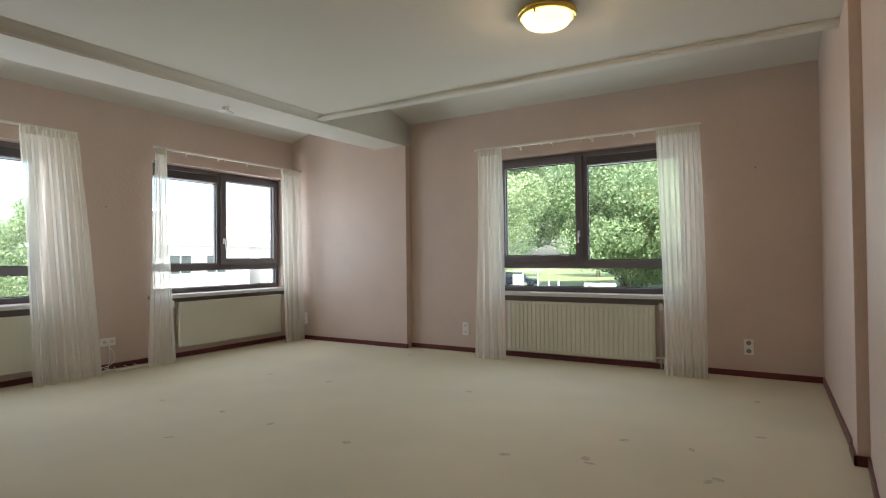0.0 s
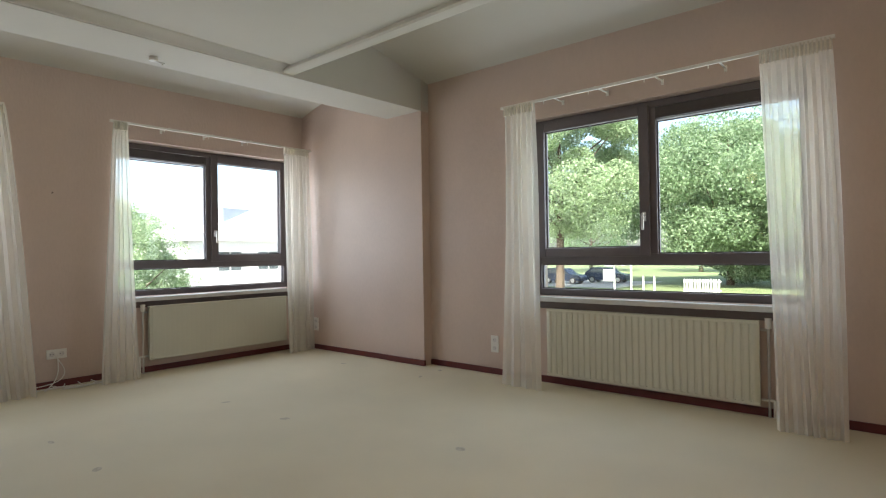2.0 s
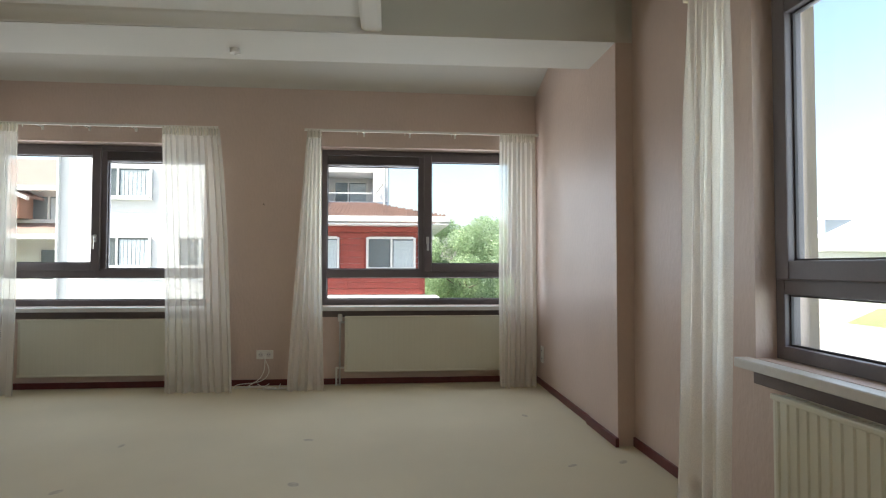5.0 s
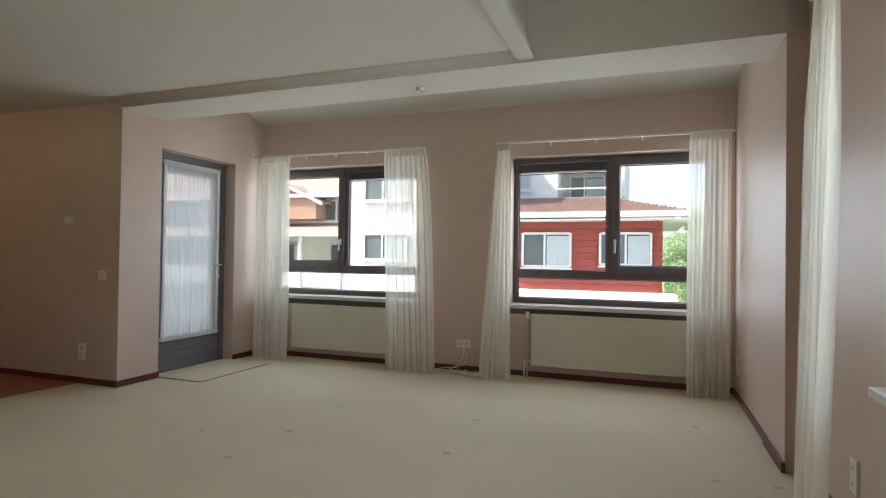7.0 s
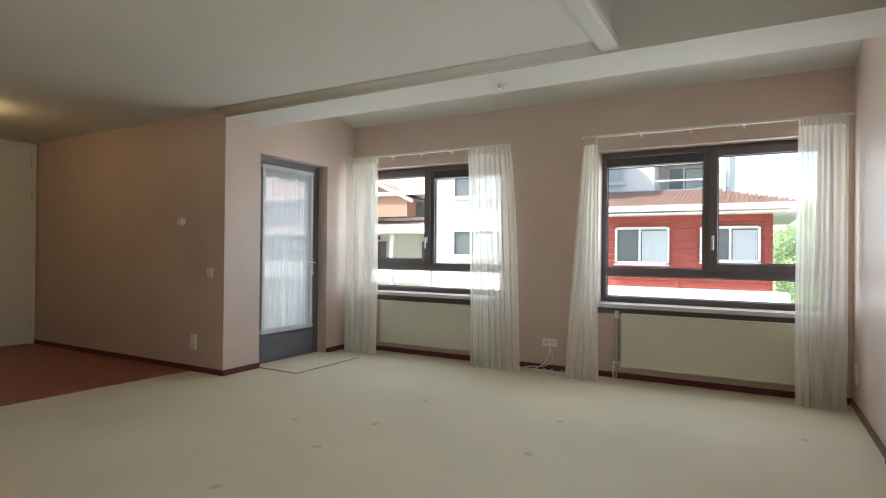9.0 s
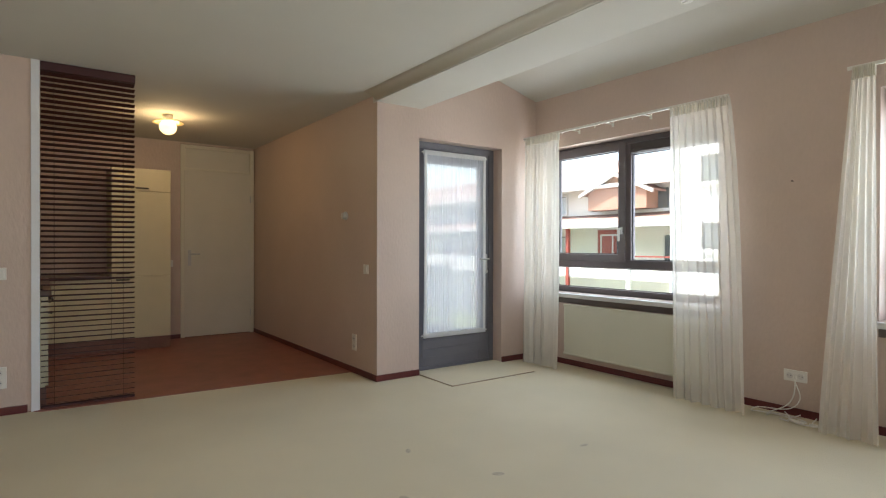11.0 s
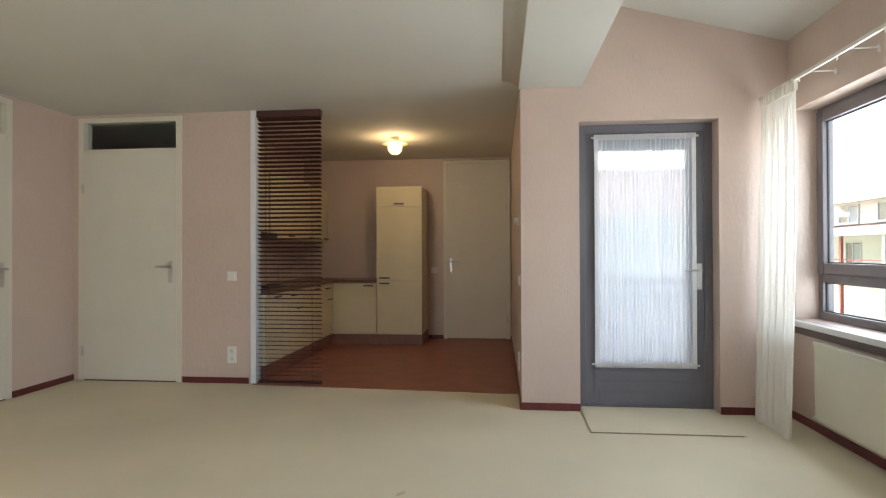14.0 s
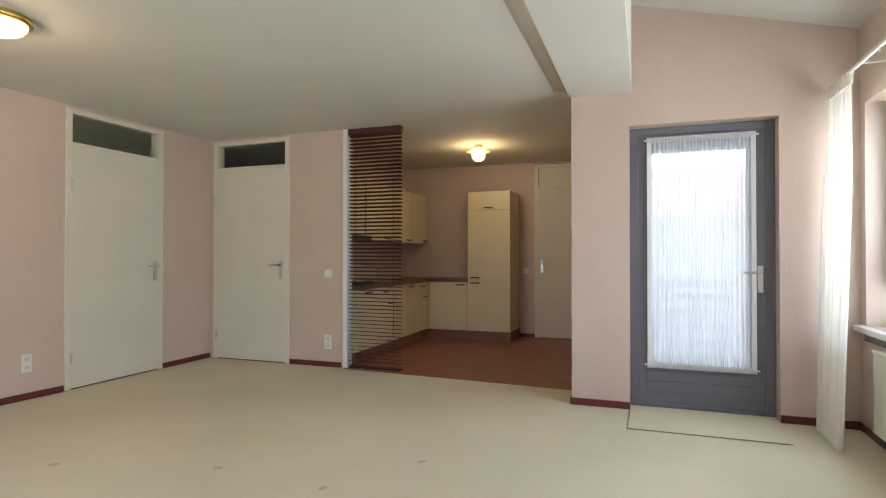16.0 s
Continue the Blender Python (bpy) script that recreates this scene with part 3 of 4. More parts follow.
# balcony door, glazed and hung with net
bd = thing("door_4", Matrix.Translation((-4.44, DY - 0.13, 0)) @ Matrix.Rotation(radians(180), 4, "Z"), "blue-grey glazed balcony door hung with white net", "door", "", "structure")
w, h = 1.015, 2.19
bm = bmesh.new()
for b in ((0, 0.062, 0, 0.09, 0, h), (w - 0.062, w, 0, 0.09, 0, h), (0.062, w - 0.062, 0, 0.09, h - 0.06, h), (0.062, w - 0.062, 0, 0.12, 0, 0.03)):
    box(bm, *b, bevel=0.004)
part("door_frame", bm, DOORGREY, bd, "blue-grey door frame")
bm = bmesh.new()
x0, x1 = 0.066, w - 0.066
for b in ((x0 - 0.012, x0 + 0.10, 0.012, 0.06, 0.022, h - 0.052), (x1 - 0.12, x1 + 0.012, 0.012, 0.06, 0.022, h - 0.052), (x0 + 0.10, x1 - 0.12, 0.012, 0.06, 0.022, 0.36), (x0 + 0.10, x1 - 0.12, 0.012, 0.06, h - 0.20, h - 0.052)):
    box(bm, *b, bevel=0.004)
leaf = part("door_leaf", bm, DOORGREY, bd, "blue-grey lacquered door leaf")
for z in (0.12, 0.205):
    part("panel_board", B(x0 + 0.06, x1 - 0.08, 0.004, 0.012, z, z + 0.075, bevel=0.003), DOORGREY, leaf)
g = part("pane", B(x0 + 0.10, x1 - 0.12, 0.032, 0.038, 0.36, h - 0.20), PANE, leaf)
g.visible_shadow = False
lever_set(leaf, x1 - 0.032, 0.012, 1.02, -1, -1)
part("lock_cylinder", rod(bmesh.new(), (x1 - 0.032, 0.012, 0.93), (x1 - 0.032, -0.012, 0.93), 0.016), STEEL, leaf, "round metal lock")

nc = thing("door_curtain", Matrix.Translation((-4.44, DY - 0.13, 0)) @ Matrix.Rotation(radians(180), 4, "Z"), "gathered white net stretched over the door glass", "net curtain")
vs, fs = [], []
nu, nv, cx0, cx1, cz0, cz1 = 200, 16, 0.127, 0.889, 0.312, 2.108
rnd = random.Random(9)
lane = [rnd.uniform(0.4, 1.0) for _ in range(nu + 1)]
for j in range(nv + 1):
    for i in range(nu + 1):
        u, v = i / nu, j / nv
        pinch = 1 - 0.02 * math.sin(math.pi * v)
        vs.append((cx0 + (cx1 - cx0) * (0.5 + (u - 0.5) * pinch), -0.012 - 0.011 * lane[i] * math.sin(i * 0.9 + 2 * math.sin(i * 0.13) + 0.5 * math.sin(3 * v + i * 0.05)), cz0 + (cz1 - cz0) * v))
for j in range(nv):
    for i in range(nu):
        a = j * (nu + 1) + i
        fs.append((a, a + 1, a + nu + 2, a + nu + 1))
me = bpy.data.meshes.new("net")
me.from_pydata(vs, [], fs)
me.materials.append(LACE)
o = new("net", me)
o.parent = nc
for z in (0.332, 2.088):
    part("rod", rod(bmesh.new(), (cx0 - 0.02, -0.014, z), (cx1 + 0.02, -0.014, z), 0.008), WHITE, nc, "thin white curtain rod")
    bm = bmesh.new()
    for i in range(64):
        x = cx0 + (cx1 - cx0) * (i + 0.5) / 64
        box(bm, x - 0.0035, x + 0.0035, -0.030, -0.002, z - 0.022, z + 0.022, bevel=0.002)
    part("ruffle", bm, HEMCLOTH, nc, "gathered net ruffle")
for x in (cx0 + 0.002, cx1 - 0.034):
    part("side_hem", B(x, x + 0.032, -0.027, -0.021, cz0 + 0.03, cz1 - 0.03, bevel=0.002), HEMCLOTH, nc, "doubled cream side hem")

bm = bmesh.new()
prism(bm, [(-5.44, 0.745), (-4.455, 0.745), (-4.435, 1.37), (-5.42, 1.37)], 2, 0.001, 0.009)
mat_ob = tagged(thing("door_mat", None, "", ""), "loose cream carpet offcut lying before the balcony door", "mat")
part("carpet_piece", bm, CARPET, mat_ob)
bm = bmesh.new()
prism(bm, [(-5.40, 1.370), (-4.435, 1.370), (-4.435, 1.373), (-5.40, 1.373)], 2, 0.001, 0.0095)
prism(bm, [(-4.441, 0.87), (-4.435, 0.87), (-4.432, 1.373), (-4.438, 1.373)], 2, 0.001, 0.0095)
part("binding", bm, EDGE, mat_ob, "brown cut edge")

# post and blind between room and kitchen
structure("post", B(-1.602, -1.55, SY - 0.10, SY + 0.012, 0, H, bevel=0.004), POSTPAINT, "white painted end post of the wall", "post")
blind = thing("venetian_blind", Matrix.Translation((-1.907, SY - 0.04, 0)), "dark red-brown wooden venetian blind, let down and open", "blind")
part("headrail", B(-0.302, 0.302, -0.03, 0.045, 2.455, 2.518, bevel=0.004), BLINDWOOD, blind, "dark wooden headrail")
slat = bmesh.new()
box(slat, -0.30, 0.30, -0.025, 0.025, -0.0018, 0.0018)
first = part("slat", slat, BLINDWOOD, blind)
n_slats = 62
for i in range(n_slats):
    o = first if i == 0 else new("slat", first.data)
    o.parent = blind
    k = i / (n_slats - 1)
    o.matrix_local = Matrix.Translation((0.002 * math.sin(i * 2.3), 0, 0.03 + k * 2.41)) @ Matrix.Rotation(radians(14 + 1.3 * math.sin(i * 1.7)), 4, "X")
for x in (-0.22, 0.22):
    part("cord", rod(bmesh.new(), (x, 0.027, 0.02), (x, 0.027, 2.46), 0.0018, 6), BLINDWOOD, blind)
part("bottom_rail", B(-0.30, 0.30, -0.025, 0.025, 0.003, 0.018, bevel=0.003), BLINDWOOD, blind)

# ---- kitchen ----
def bar_handle(parent, x, y, z, length, axis):
    d = (length / 2, 0, 0) if axis == "x" else (0, length / 2, 0)
    off = Vector((0, 0.028, 0)) if axis == "x" else Vector((-0.028, 0, 0))
    c = Vector((x, y, z))
    bm = rod(bmesh.new(), c + off - Vector(d), c + off + Vector(d), 0.0085, 10)
    for s in (-0.8, 0.8):
        rod(bm, c + Vector(d) * s, c + off + Vector(d) * s, 0.005, 8)
    part("handle", bm, HANDLE, parent, "dark brown bar handle")


fridge = thing("tall_cabinet", Matrix.Translation((-2.541, -2.007, 0)), "tall cream kitchen cabinet with three fronts", "cabinet")
part("body", B(-0.297, 0.297, -0.60, -0.018, 0.14, 2.065, bevel=0.002), CABINET, fridge)
for z0, z1, hz, hx in ((0.150, 0.838, 0.805, 0.19), (0.845, 1.80, 0.878, 0.19), (1.807, 2.063, 1.84, 0.0)):
    f = part("door", B(-0.298, 0.298, -0.018, 0.002, z0, z1, bevel=0.002), CABINET, fridge)
    bar_handle(f, hx, 0.002, hz, 0.13, "x")
part("plinth", B(-0.30, 0.30, -0.60, -0.012, 0.004, 0.14), PLINTHWOOD, fridge, "red-brown plinth")
base = thing("base_cabinet", Matrix.Translation((-1.940, -2.007, 0)), "cream kitchen base cabinet under the worktop", "cabinet", "kitchen base units")
part("body", B(-0.30, 0.29, -0.60, -0.018, 0.14, 0.81), CABINET, base)
f = part("door", B(-0.298, 0.286, -0.018, 0.002, 0.150, 0.805, bevel=0.002), CABINET, base)
bar_handle(f, -0.20, 0.002, 0.775, 0.13, "x")
part("plinth", B(-0.30, 0.30, -0.60, -0.012, 0.004, 0.14), PLINTHWOOD, base, "red-brown plinth")
for i, (y0, y1, split) in enumerate(((-2.007, -1.50, True), (-1.495, -0.90, False), (-0.895, -0.30, True), (-0.295, 0.09, False))):
    unit = thing("base_cabinet", Matrix.Translation((-1.65, 0, 0)), "cream kitchen base cabinet with drawer" if split else "cream kitchen base cabinet", "cabinet", "kitchen base units")
    part("body", B(0.018, 0.59, y0, y1, 0.14, 0.81), CABINET, unit)
    if split:
        d = part("drawer", B(-0.002, 0.018, y0 + 0.003, y1 - 0.003, 0.66, 0.805, bevel=0.002), CABINET, unit)
        bar_handle(d, -0.002, (y0 + y1) / 2, 0.755, 0.13, "y")
    f = part("door", B(-0.002, 0.018, y0 + 0.003, y1 - 0.003, 0.150, 0.655 if split else 0.805, bevel=0.002), CABINET, unit)
    bar_handle(f, -0.002, y0 + 0.15, 0.61 if split else 0.775, 0.13, "y")
    part("plinth", B(0.012, 0.59, y0, y1, 0.004, 0.14), PLINTHWOOD, unit, "red-brown plinth")
bm = bmesh.new()
prism(bm, [(-2.24, -2.615), (KX, -2.615), (KX, 0.095), (-1.672, 0.095), (-1.672, -1.985), (-2.24, -1.985)], 2, 0.812, 0.85)
tagged(part("worktop", bm, WORKTOP), "brown laminate worktop round the kitchen corner", "worktop")
for y0, y1 in ((-2.61, -2.0), (-1.995, -1.30), (-1.295, -0.60)):
    u = thing("wall_cabinet", Matrix.Translation((-1.40, 0, 0)), "cream kitchen wall cabinet over the worktop", "cabinet", "kitchen wall units")
    part("body", B(0.018, 0.328, y0, y1, 1.36, 2.085), CABINET, u)
    f = part("door", B(-0.002, 0.018, y0 + 0.002, y1 - 0.002, 1.365, 2.083, bevel=0.002), CABINET, u)
    bar_handle(f, -0.002, y0 + 0.13, 1.40, 0.13, "y")
hood = thing("cooker_hood", Matrix.Translation((-1.38, -0.30, 1.36)), "dark flat cooker hood between wall cabinets", "cooker hood")
part("body", B(-0.10, 0.328, -0.295, 0.295, 0.0, 0.055, bevel=0.004), DARK, hood)
part("cabinet_door", B(-0.002, 0.328, -0.295, 0.295, 0.06, 0.725, bevel=0.002), CABINET, hood)
hob = thing("hob", Matrix.Translation((-1.37, -0.35, 0.85)), "black cooking hob set in the worktop", "hob")
part("plate", B(-0.25, 0.25, -0.29, 0.29, 0.0, 0.008, bevel=0.003), DARK, hob)
for x, y in ((-0.11, -0.14), (-0.11, 0.14), (0.12, -0.14), (0.12, 0.14)):
    part("burner", rod(bmesh.new(), (x, y, 0.008), (x, y, 0.03), 0.07, 20), DARK, hob)
tap = thing("tap", Matrix.Translation((-1.22, -1.25, 0.85)), "chrome kitchen tap at the sink", "tap")
part("stem", rod(rod(bmesh.new(), (0, 0, 0), (0, 0, 0.16), 0.014), (0, 0, 0.15), (-0.17, 0, 0.20), 0.009), STEEL, tap)
part("lever", rod(bmesh.new(), (0, 0, 0.16), (-0.03, 0.05, 0.21), 0.006), STEEL, tap)

# ---- lamps ----
lamp = thing("ceiling_lamp", Matrix.Translation((-1.175, 3.345, H)), "round brass ceiling lamp with lit frosted glass", "ceiling lamp")
part("rim", lathe(bmesh.new(), [(0.0, 0.0), (0.150, 0.0), (0.168, -0.012), (0.172, -0.028), (0.165, -0.040), (0.150, -0.044), (0.140, -0.040)]), BRASS, lamp, "polished brass rim", True)
part("bowl", lathe(bmesh.new(), [(0.146, -0.043), (0.140, -0.062), (0.120, -0.084), (0.080, -0.100), (0.035, -0.107), (0.0, -0.108)]), LAMPGLASS, lamp, "lit frosted glass bowl", True).visible_shadow = False
for a in range(3):
    t = a * 2.1 + 0.4
    part("clip", rod(bmesh.new(), (0.155 * math.cos(t), 0.155 * math.sin(t), -0.03), (0.146 * math.cos(t), 0.146 * math.sin(t), -0.062), 0.006, 8), BRASS, lamp)
lamp2 = thing("kitchen_lamp", Matrix.Translation((-2.66, -1.10, H)), "lit opal globe lamp with an amber glass saucer", "ceiling lamp")
part("base", lathe(bmesh.new(), [(0.0, 0.0), (0.05, 0.0), (0.05, -0.05), (0.03, -0.055)]), WHITE, lamp2, "", True)
part("saucer", lathe(bmesh.new(), [(0.03, -0.050), (0.10, -0.062), (0.145, -0.080), (0.148, -0.084), (0.10, -0.068), (0.03, -0.056)]), AMBER, lamp2, "amber glass saucer", True).visible_shadow = False
part("globe", lathe(bmesh.new(), [(0.045, -0.06), (0.066, -0.075), (0.080, -0.105), (0.082, -0.125), (0.075, -0.160), (0.050, -0.188), (0.022, -0.200), (0.0, -0.202)]), GLOBE, lamp2, "lit opal glass globe", True).visible_shadow = False

for place, watts, size in (((-1.175, 3.345, H - 0.075), 2.4, 0.05), ((-2.66, -1.10, H - 0.15), 1.8, 0.06)):
    bulb = new("bulb", bpy.data.lights.new("bulb", "POINT"))
    bulb.location, bulb.data.energy, bulb.data.shadow_soft_size, bulb.data.color = place, watts, size, (1.0, 0.70, 0.38)


# ---- sockets and switches ----
def plate(name, m, w, h, kind, label):
    """A wall plate in its own axes: x along the wall, y out of the wall."""
    root = thing(name, m, label, "switch" if kind == "switch" else "socket")
    part("plate", B(-w / 2, w / 2, 0.0, 0.011, -h / 2, h / 2, bevel=0.003), WHITE, root)
    if kind == "switch":
        part("rocker", B(-w / 2 + 0.012, w / 2 - 0.012, 0.011, 0.017, -h / 2 + 0.012, h / 2 - 0.012, bevel=0.003), WHITE, root)
    else:
        for x, z in (((-0.036, 0), (0.036, 0)) if kind == "wide" else ((0, 0.036), (0, -0.036)) if kind == "tall" else ((0, 0),)):
            part("inset", rod(bmesh.new(), (x, 0.0105, z), (x, 0.0125, z), 0.021, 20), SOCKETHOLE if kind == "tall" and "dark" in label else SILL, root)
            bm = bmesh.new()
            for s in (-0.0095, 0.0095):
                rod(bm, (x + s, 0.012, z), (x + s, 0.0135, z), 0.003, 8)
            part("contact_hole", bm, DARK, root)
    return root


EASTW, WESTW, NORTHW, SOUTHW = (Matrix.Rotation(radians(a), 4, "Z") for a in (90, -90, 180, 0))
plate("socket", Matrix.Translation((-0.31, NY, 0.27)) @ NORTHW, 0.078, 0.14, "tall", "white double wall socket with dark insets")
plate("socket", Matrix.Translation((WX, 3.413, 0.281)) @ WESTW, 0.15, 0.08, "wide", "white double wall socket above loose cables")
plate("socket", Matrix.Translation((-5.70, 5.945, 0.288)) @ NORTHW, 0.08, 0.15, "tall", "white double wall socket in the bay")
plate("socket", Matrix.Translation((-3.22, NY, 0.27)) @ NORTHW, 0.08, 0.15, "tall", "white double wall socket beside the curtain")
plate("socket", Matrix.Translation((-4.0, 0.42, 0.288)) @ WESTW, 0.08, 0.15, "tall", "white double wall socket near the kitchen")
plate("switch", Matrix.Translation((-4.0, 0.65, 0.98)) @ WESTW, 0.085, 0.085, "switch", "white light switch on the kitchen side wall")
plate("switch", Matrix.Translation((-1.37, SY, 0.99)) @ SOUTHW, 0.085, 0.085, "switch", "white light switch beside the blind")
plate("socket", Matrix.Translation((-1.37, SY, 0.263)) @ SOUTHW, 0.085, 0.15, "tall", "white double wall socket under a switch")
plate("socket", Matrix.Translation((EX + 0.016, 2.24, 0.30)) @ EASTW, 0.085, 0.15, "tall", "white double wall socket beside the door")
plate("switch", Matrix.Translation((-2.93, KY, 0.96)) @ SOUTHW, 0.085, 0.085, "switch", "pale light switch beside the kitchen door")
th = thing("thermostat", Matrix.Translation((-4.0, 0.225, 1.48)) @ WESTW, "small round white wall thermostat", "thermostat")
part("base", rod(bmesh.new(), (0, 0, 0), (0, 0.012, 0), 0.042, 24), WHITE, th)
part("dial", rod(bmesh.new(), (0, 0.012, 0), (0, 0.04, 0), 0.030, 24), WHITE, th)
hk = thing("ceiling_hook", Matrix.Translation((-4.285, 3.565, HB)), "small white hook with wire ends in the ceiling", "hook")
part("rose", rod(bmesh.new(), (0, 0, -0.012), (0, 0, 0.02), 0.030, 16), WHITE, hk)
part("wire", rod(rod(bmesh.new(), (0, 0, -0.01), (0.05, 0.05, -0.03), 0.004, 6), (0.05, 0.05, -0.03), (0.08, 0.02, -0.05), 0.004, 6), WHITE, hk)

# nails in the walls
for place, lean in (((WX, 3.39, 1.655), (0.022, 0, 0.004)), ((-0.231, NY, 1.88), (0, -0.022, 0.004))):
    nail = thing("nail", Matrix.Translation(place), "small dark nail in the pink wallpapered wall", "nail", "nails in the walls")
    part("shank", rod(bmesh.new(), (0, 0, 0), lean, 0.0025, 8), HANDLE, nail)
    part("head", rod(bmesh.new(), lean, [c * 1.15 for c in lean], 0.006, 10), HANDLE, nail)

# cables on the carpet under the socket
rnd = random.Random(4)
for k in range(6):
    cu = bpy.data.curves.new("cable", "CURVE")
    cu.dimensions, cu.bevel_depth, cu.bevel_resolution = "3D", 0.0042, 2
    sp = cu.splines.new("BEZIER")
    pts = [(-5.93, 3.40 + 0.02 * k, 0.28), (-5.88, 3.45 - 0.05 * k, 0.10)] if k < 2 else [(-5.90, 3.16 + 0.1 * k, 0.02)]
    y = 3.20 + 0.09 * k
    for j in range(5):
        pts.append((-5.84 + rnd.uniform(0, 0.12), y + rnd.uniform(-0.05, 0.14) + 0.05 * j, 0.008 + 0.006 * (j % 2)))
    sp.bezier_points.add(len(pts) - 1)
    for bp_, p in zip(sp.bezier_points, pts):
        bp_.co, bp_.handle_left_type, bp_.handle_right_type = p, "AUTO", "AUTO"
    cu.materials.append(WHITE)
    tagged(new("cable", cu), "loose white cable curled on the carpet", "cable", "cables under the socket")

# dents that furniture left in the pile
floor_ob = bpy.data.objects["floor"]
DENTS = ((-4.25, 2.94), (-4.27, 4.05), (-3.55, 2.96), (-3.55, 4.08), (-3.69, 5.56), (-4.72, 5.54), (-3.0, 2.92), (-2.30, 2.88), (-3.34, 2.41), (-3.72, 5.86), (-1.39, 3.16), (-0.98, 3.32), (-0.94, 3.26), (-0.37, 3.30), (-0.33, 3.35), (-0.87, 3.73), (-0.50, 3.75), (-0.17, 4.18), (-0.22, 5.10), (-2.26, 4.35))
for i, (x, y) in enumerate(DENTS):
    bm = bmesh.new()
    lathe(bm, [(0.0, 0.0015), (0.022, 0.0015), (0.034, 0.0005)], (0, 0, 0), 14)
    d = part("dent", bm, DENT, floor_ob)
    d.matrix_local = Matrix.Translation((x, y, 0.0005)) @ Matrix.Rotation(i * 1.3, 4, "Z") @ Matrix.Diagonal((1.0, 0.45 + 0.1 * (i % 4), 1, 1))

# rooms behind the two doors; the unseen east wall has an added opening to light the fanlights
bm = bmesh.new()
for b in ((EX + 0.10, 2.4, -2.9, 5.2, 2.6, 2.7), (EX + 0.10, 2.4, -2.9, 5.2, -0.1, 0.0), (2.4, 2.5, -2.9, 1.5, 0, 2.6), (2.4, 2.5, 2.0, 5.2, 0, 2.6), (2.4, 2.5, 1.5, 2.0, 0, 1.0), (2.4, 2.5, 1.5, 2.0, 1.9, 2.6), (0.5, 2.4, -0.25, -0.15, 0, 2.6), (KX + 0.1, EX + 0.2, -2.9, SY - 0.1, 2.6, 2.7), (KX + 0.1, EX + 0.2, -2.9, SY - 0.1, -0.1, 0.0), (KX + 0.1, 2.4, -3.0, -2.9, 0, 2.6), (0.5, 2.4, 5.2, 5.3, 0, 2.6)):
    box(bm, *b)
structure("wall_hall", bm, CEIL, "plain white hall behind the doors", "wall")


# ---- outside ----
GZ = -2.9
structure("ground", B(-400, 400, -400, 400, GZ - 0.4, GZ), GRASS, "mown grass reaching to the horizon", "grass")
BZ = -1.9
bm = bmesh.new()
prism(bm, [(37.0, GZ), (39.5, BZ), (140.0, BZ), (140.0, GZ)], 0, -140, 90)
structure("ground_bank", bm, GRASS, "raised lawn beyond the square", "grass")
structure("road", B(-80, -19, 45.0, 56.0, BZ, BZ + 0.012), ASPHALT, "grey paved street with parking", "road")
structure("pavement_north", B(-40, 20, 18, 36.5, GZ, GZ + 0.016), ASPHALT, "pale paved square before the trees", "pavement")
structure("pavement", B(-18.5, -6.4, -40, 17.9, GZ, GZ + 0.02), ASPHALT, "pale paved path between the houses", "pavement")
structure("outer_wall", B(-4.22, 3.0, -4.4, KY - 0.2, GZ, 3.4), WHITEWALL, "plain white outer wall", "wall")


def house_window(parent, x, y0, y1, z0, z1, split, curtained=True):
    """A white-framed window on a facade that faces the flat."""
    wdw = part("window", B(x - 0.02, x + 0.004, y0, y1, z0, z1), OUTPANE, parent)
    bm = bmesh.new()
    f = 0.05
    for b in ((y0 - 0.03, y0 + f, z0, z1), (y1 - f, y1 + 0.03, z0, z1), (y0 + f, y1 - f, z0 - 0.03, z0 + f), (y0 + f, y1 - f, z1 - f, z1 + 0.03), (split - 0.035, split + 0.035, z0 + f, z1 - f)):
        box(bm, x - 0.01, x + 0.05, b[0], b[1], b[2], b[3], bevel=0.006)
    part("frame", bm, GUTTER, wdw, "white window frame")
    if curtained:
        bm = bmesh.new()
        n = 14
        for i in range(n):
            y = split + 0.07 + (y1 - f - split - 0.08) * i / n
            box(bm, x + 0.006, x + 0.012 + 0.008 * (i % 2), y, y + 0.9 * (y1 - f - split - 0.08) / n, z0 + f, z1 - f - 0.05)
        part("net_curtain", bm, NETCURTAIN, wdw)
    part("sill", B(x - 0.01, x + 0.12, y0 - 0.05, y1 + 0.05, z0 - 0.09, z0 - 0.035), GUTTER, wdw)
    return wdw


# red boarded house
red = thing("red_house", Matrix.Translation((-20, 2.0, GZ)), "red boarded house with a tiled hipped roof", "house")
def Y(y): return y - 2.0
def Z(z): return z - GZ
part("wall", B(-7, -0.06, Y(-0.6), Y(5.70), 0, Z(2.5)), WHITEWALL, red)
board_bm = bmesh.new()
box(board_bm, -0.06, 0.0, Y(-0.6), Y(5.70), 0.0, 0.205, bevel=0.012)
b0 = part("board", board_bm, REDBOARD, red)
b0.matrix_local = Matrix.Translation((0, 0, Z(0.12)))
for i in range(1, 11):
    o = new("board", b0.data)
    o.parent = red
    o.matrix_local = Matrix.Translation((0.003 * (i % 3), 0, Z(0.12) + 0.213 * i))
for y in (-0.55, 3.0, 3.55, 5.55):
    part("cover_strip", B(0.0, 0.03, Y(y) - 0.06, Y(y) + 0.06, Z(0.12), Z(2.46)), REDBOARD, red)
house_window(red, 0.035, Y(1.07), Y(2.75), Z(0.90), Z(2.07), Y(1.85))
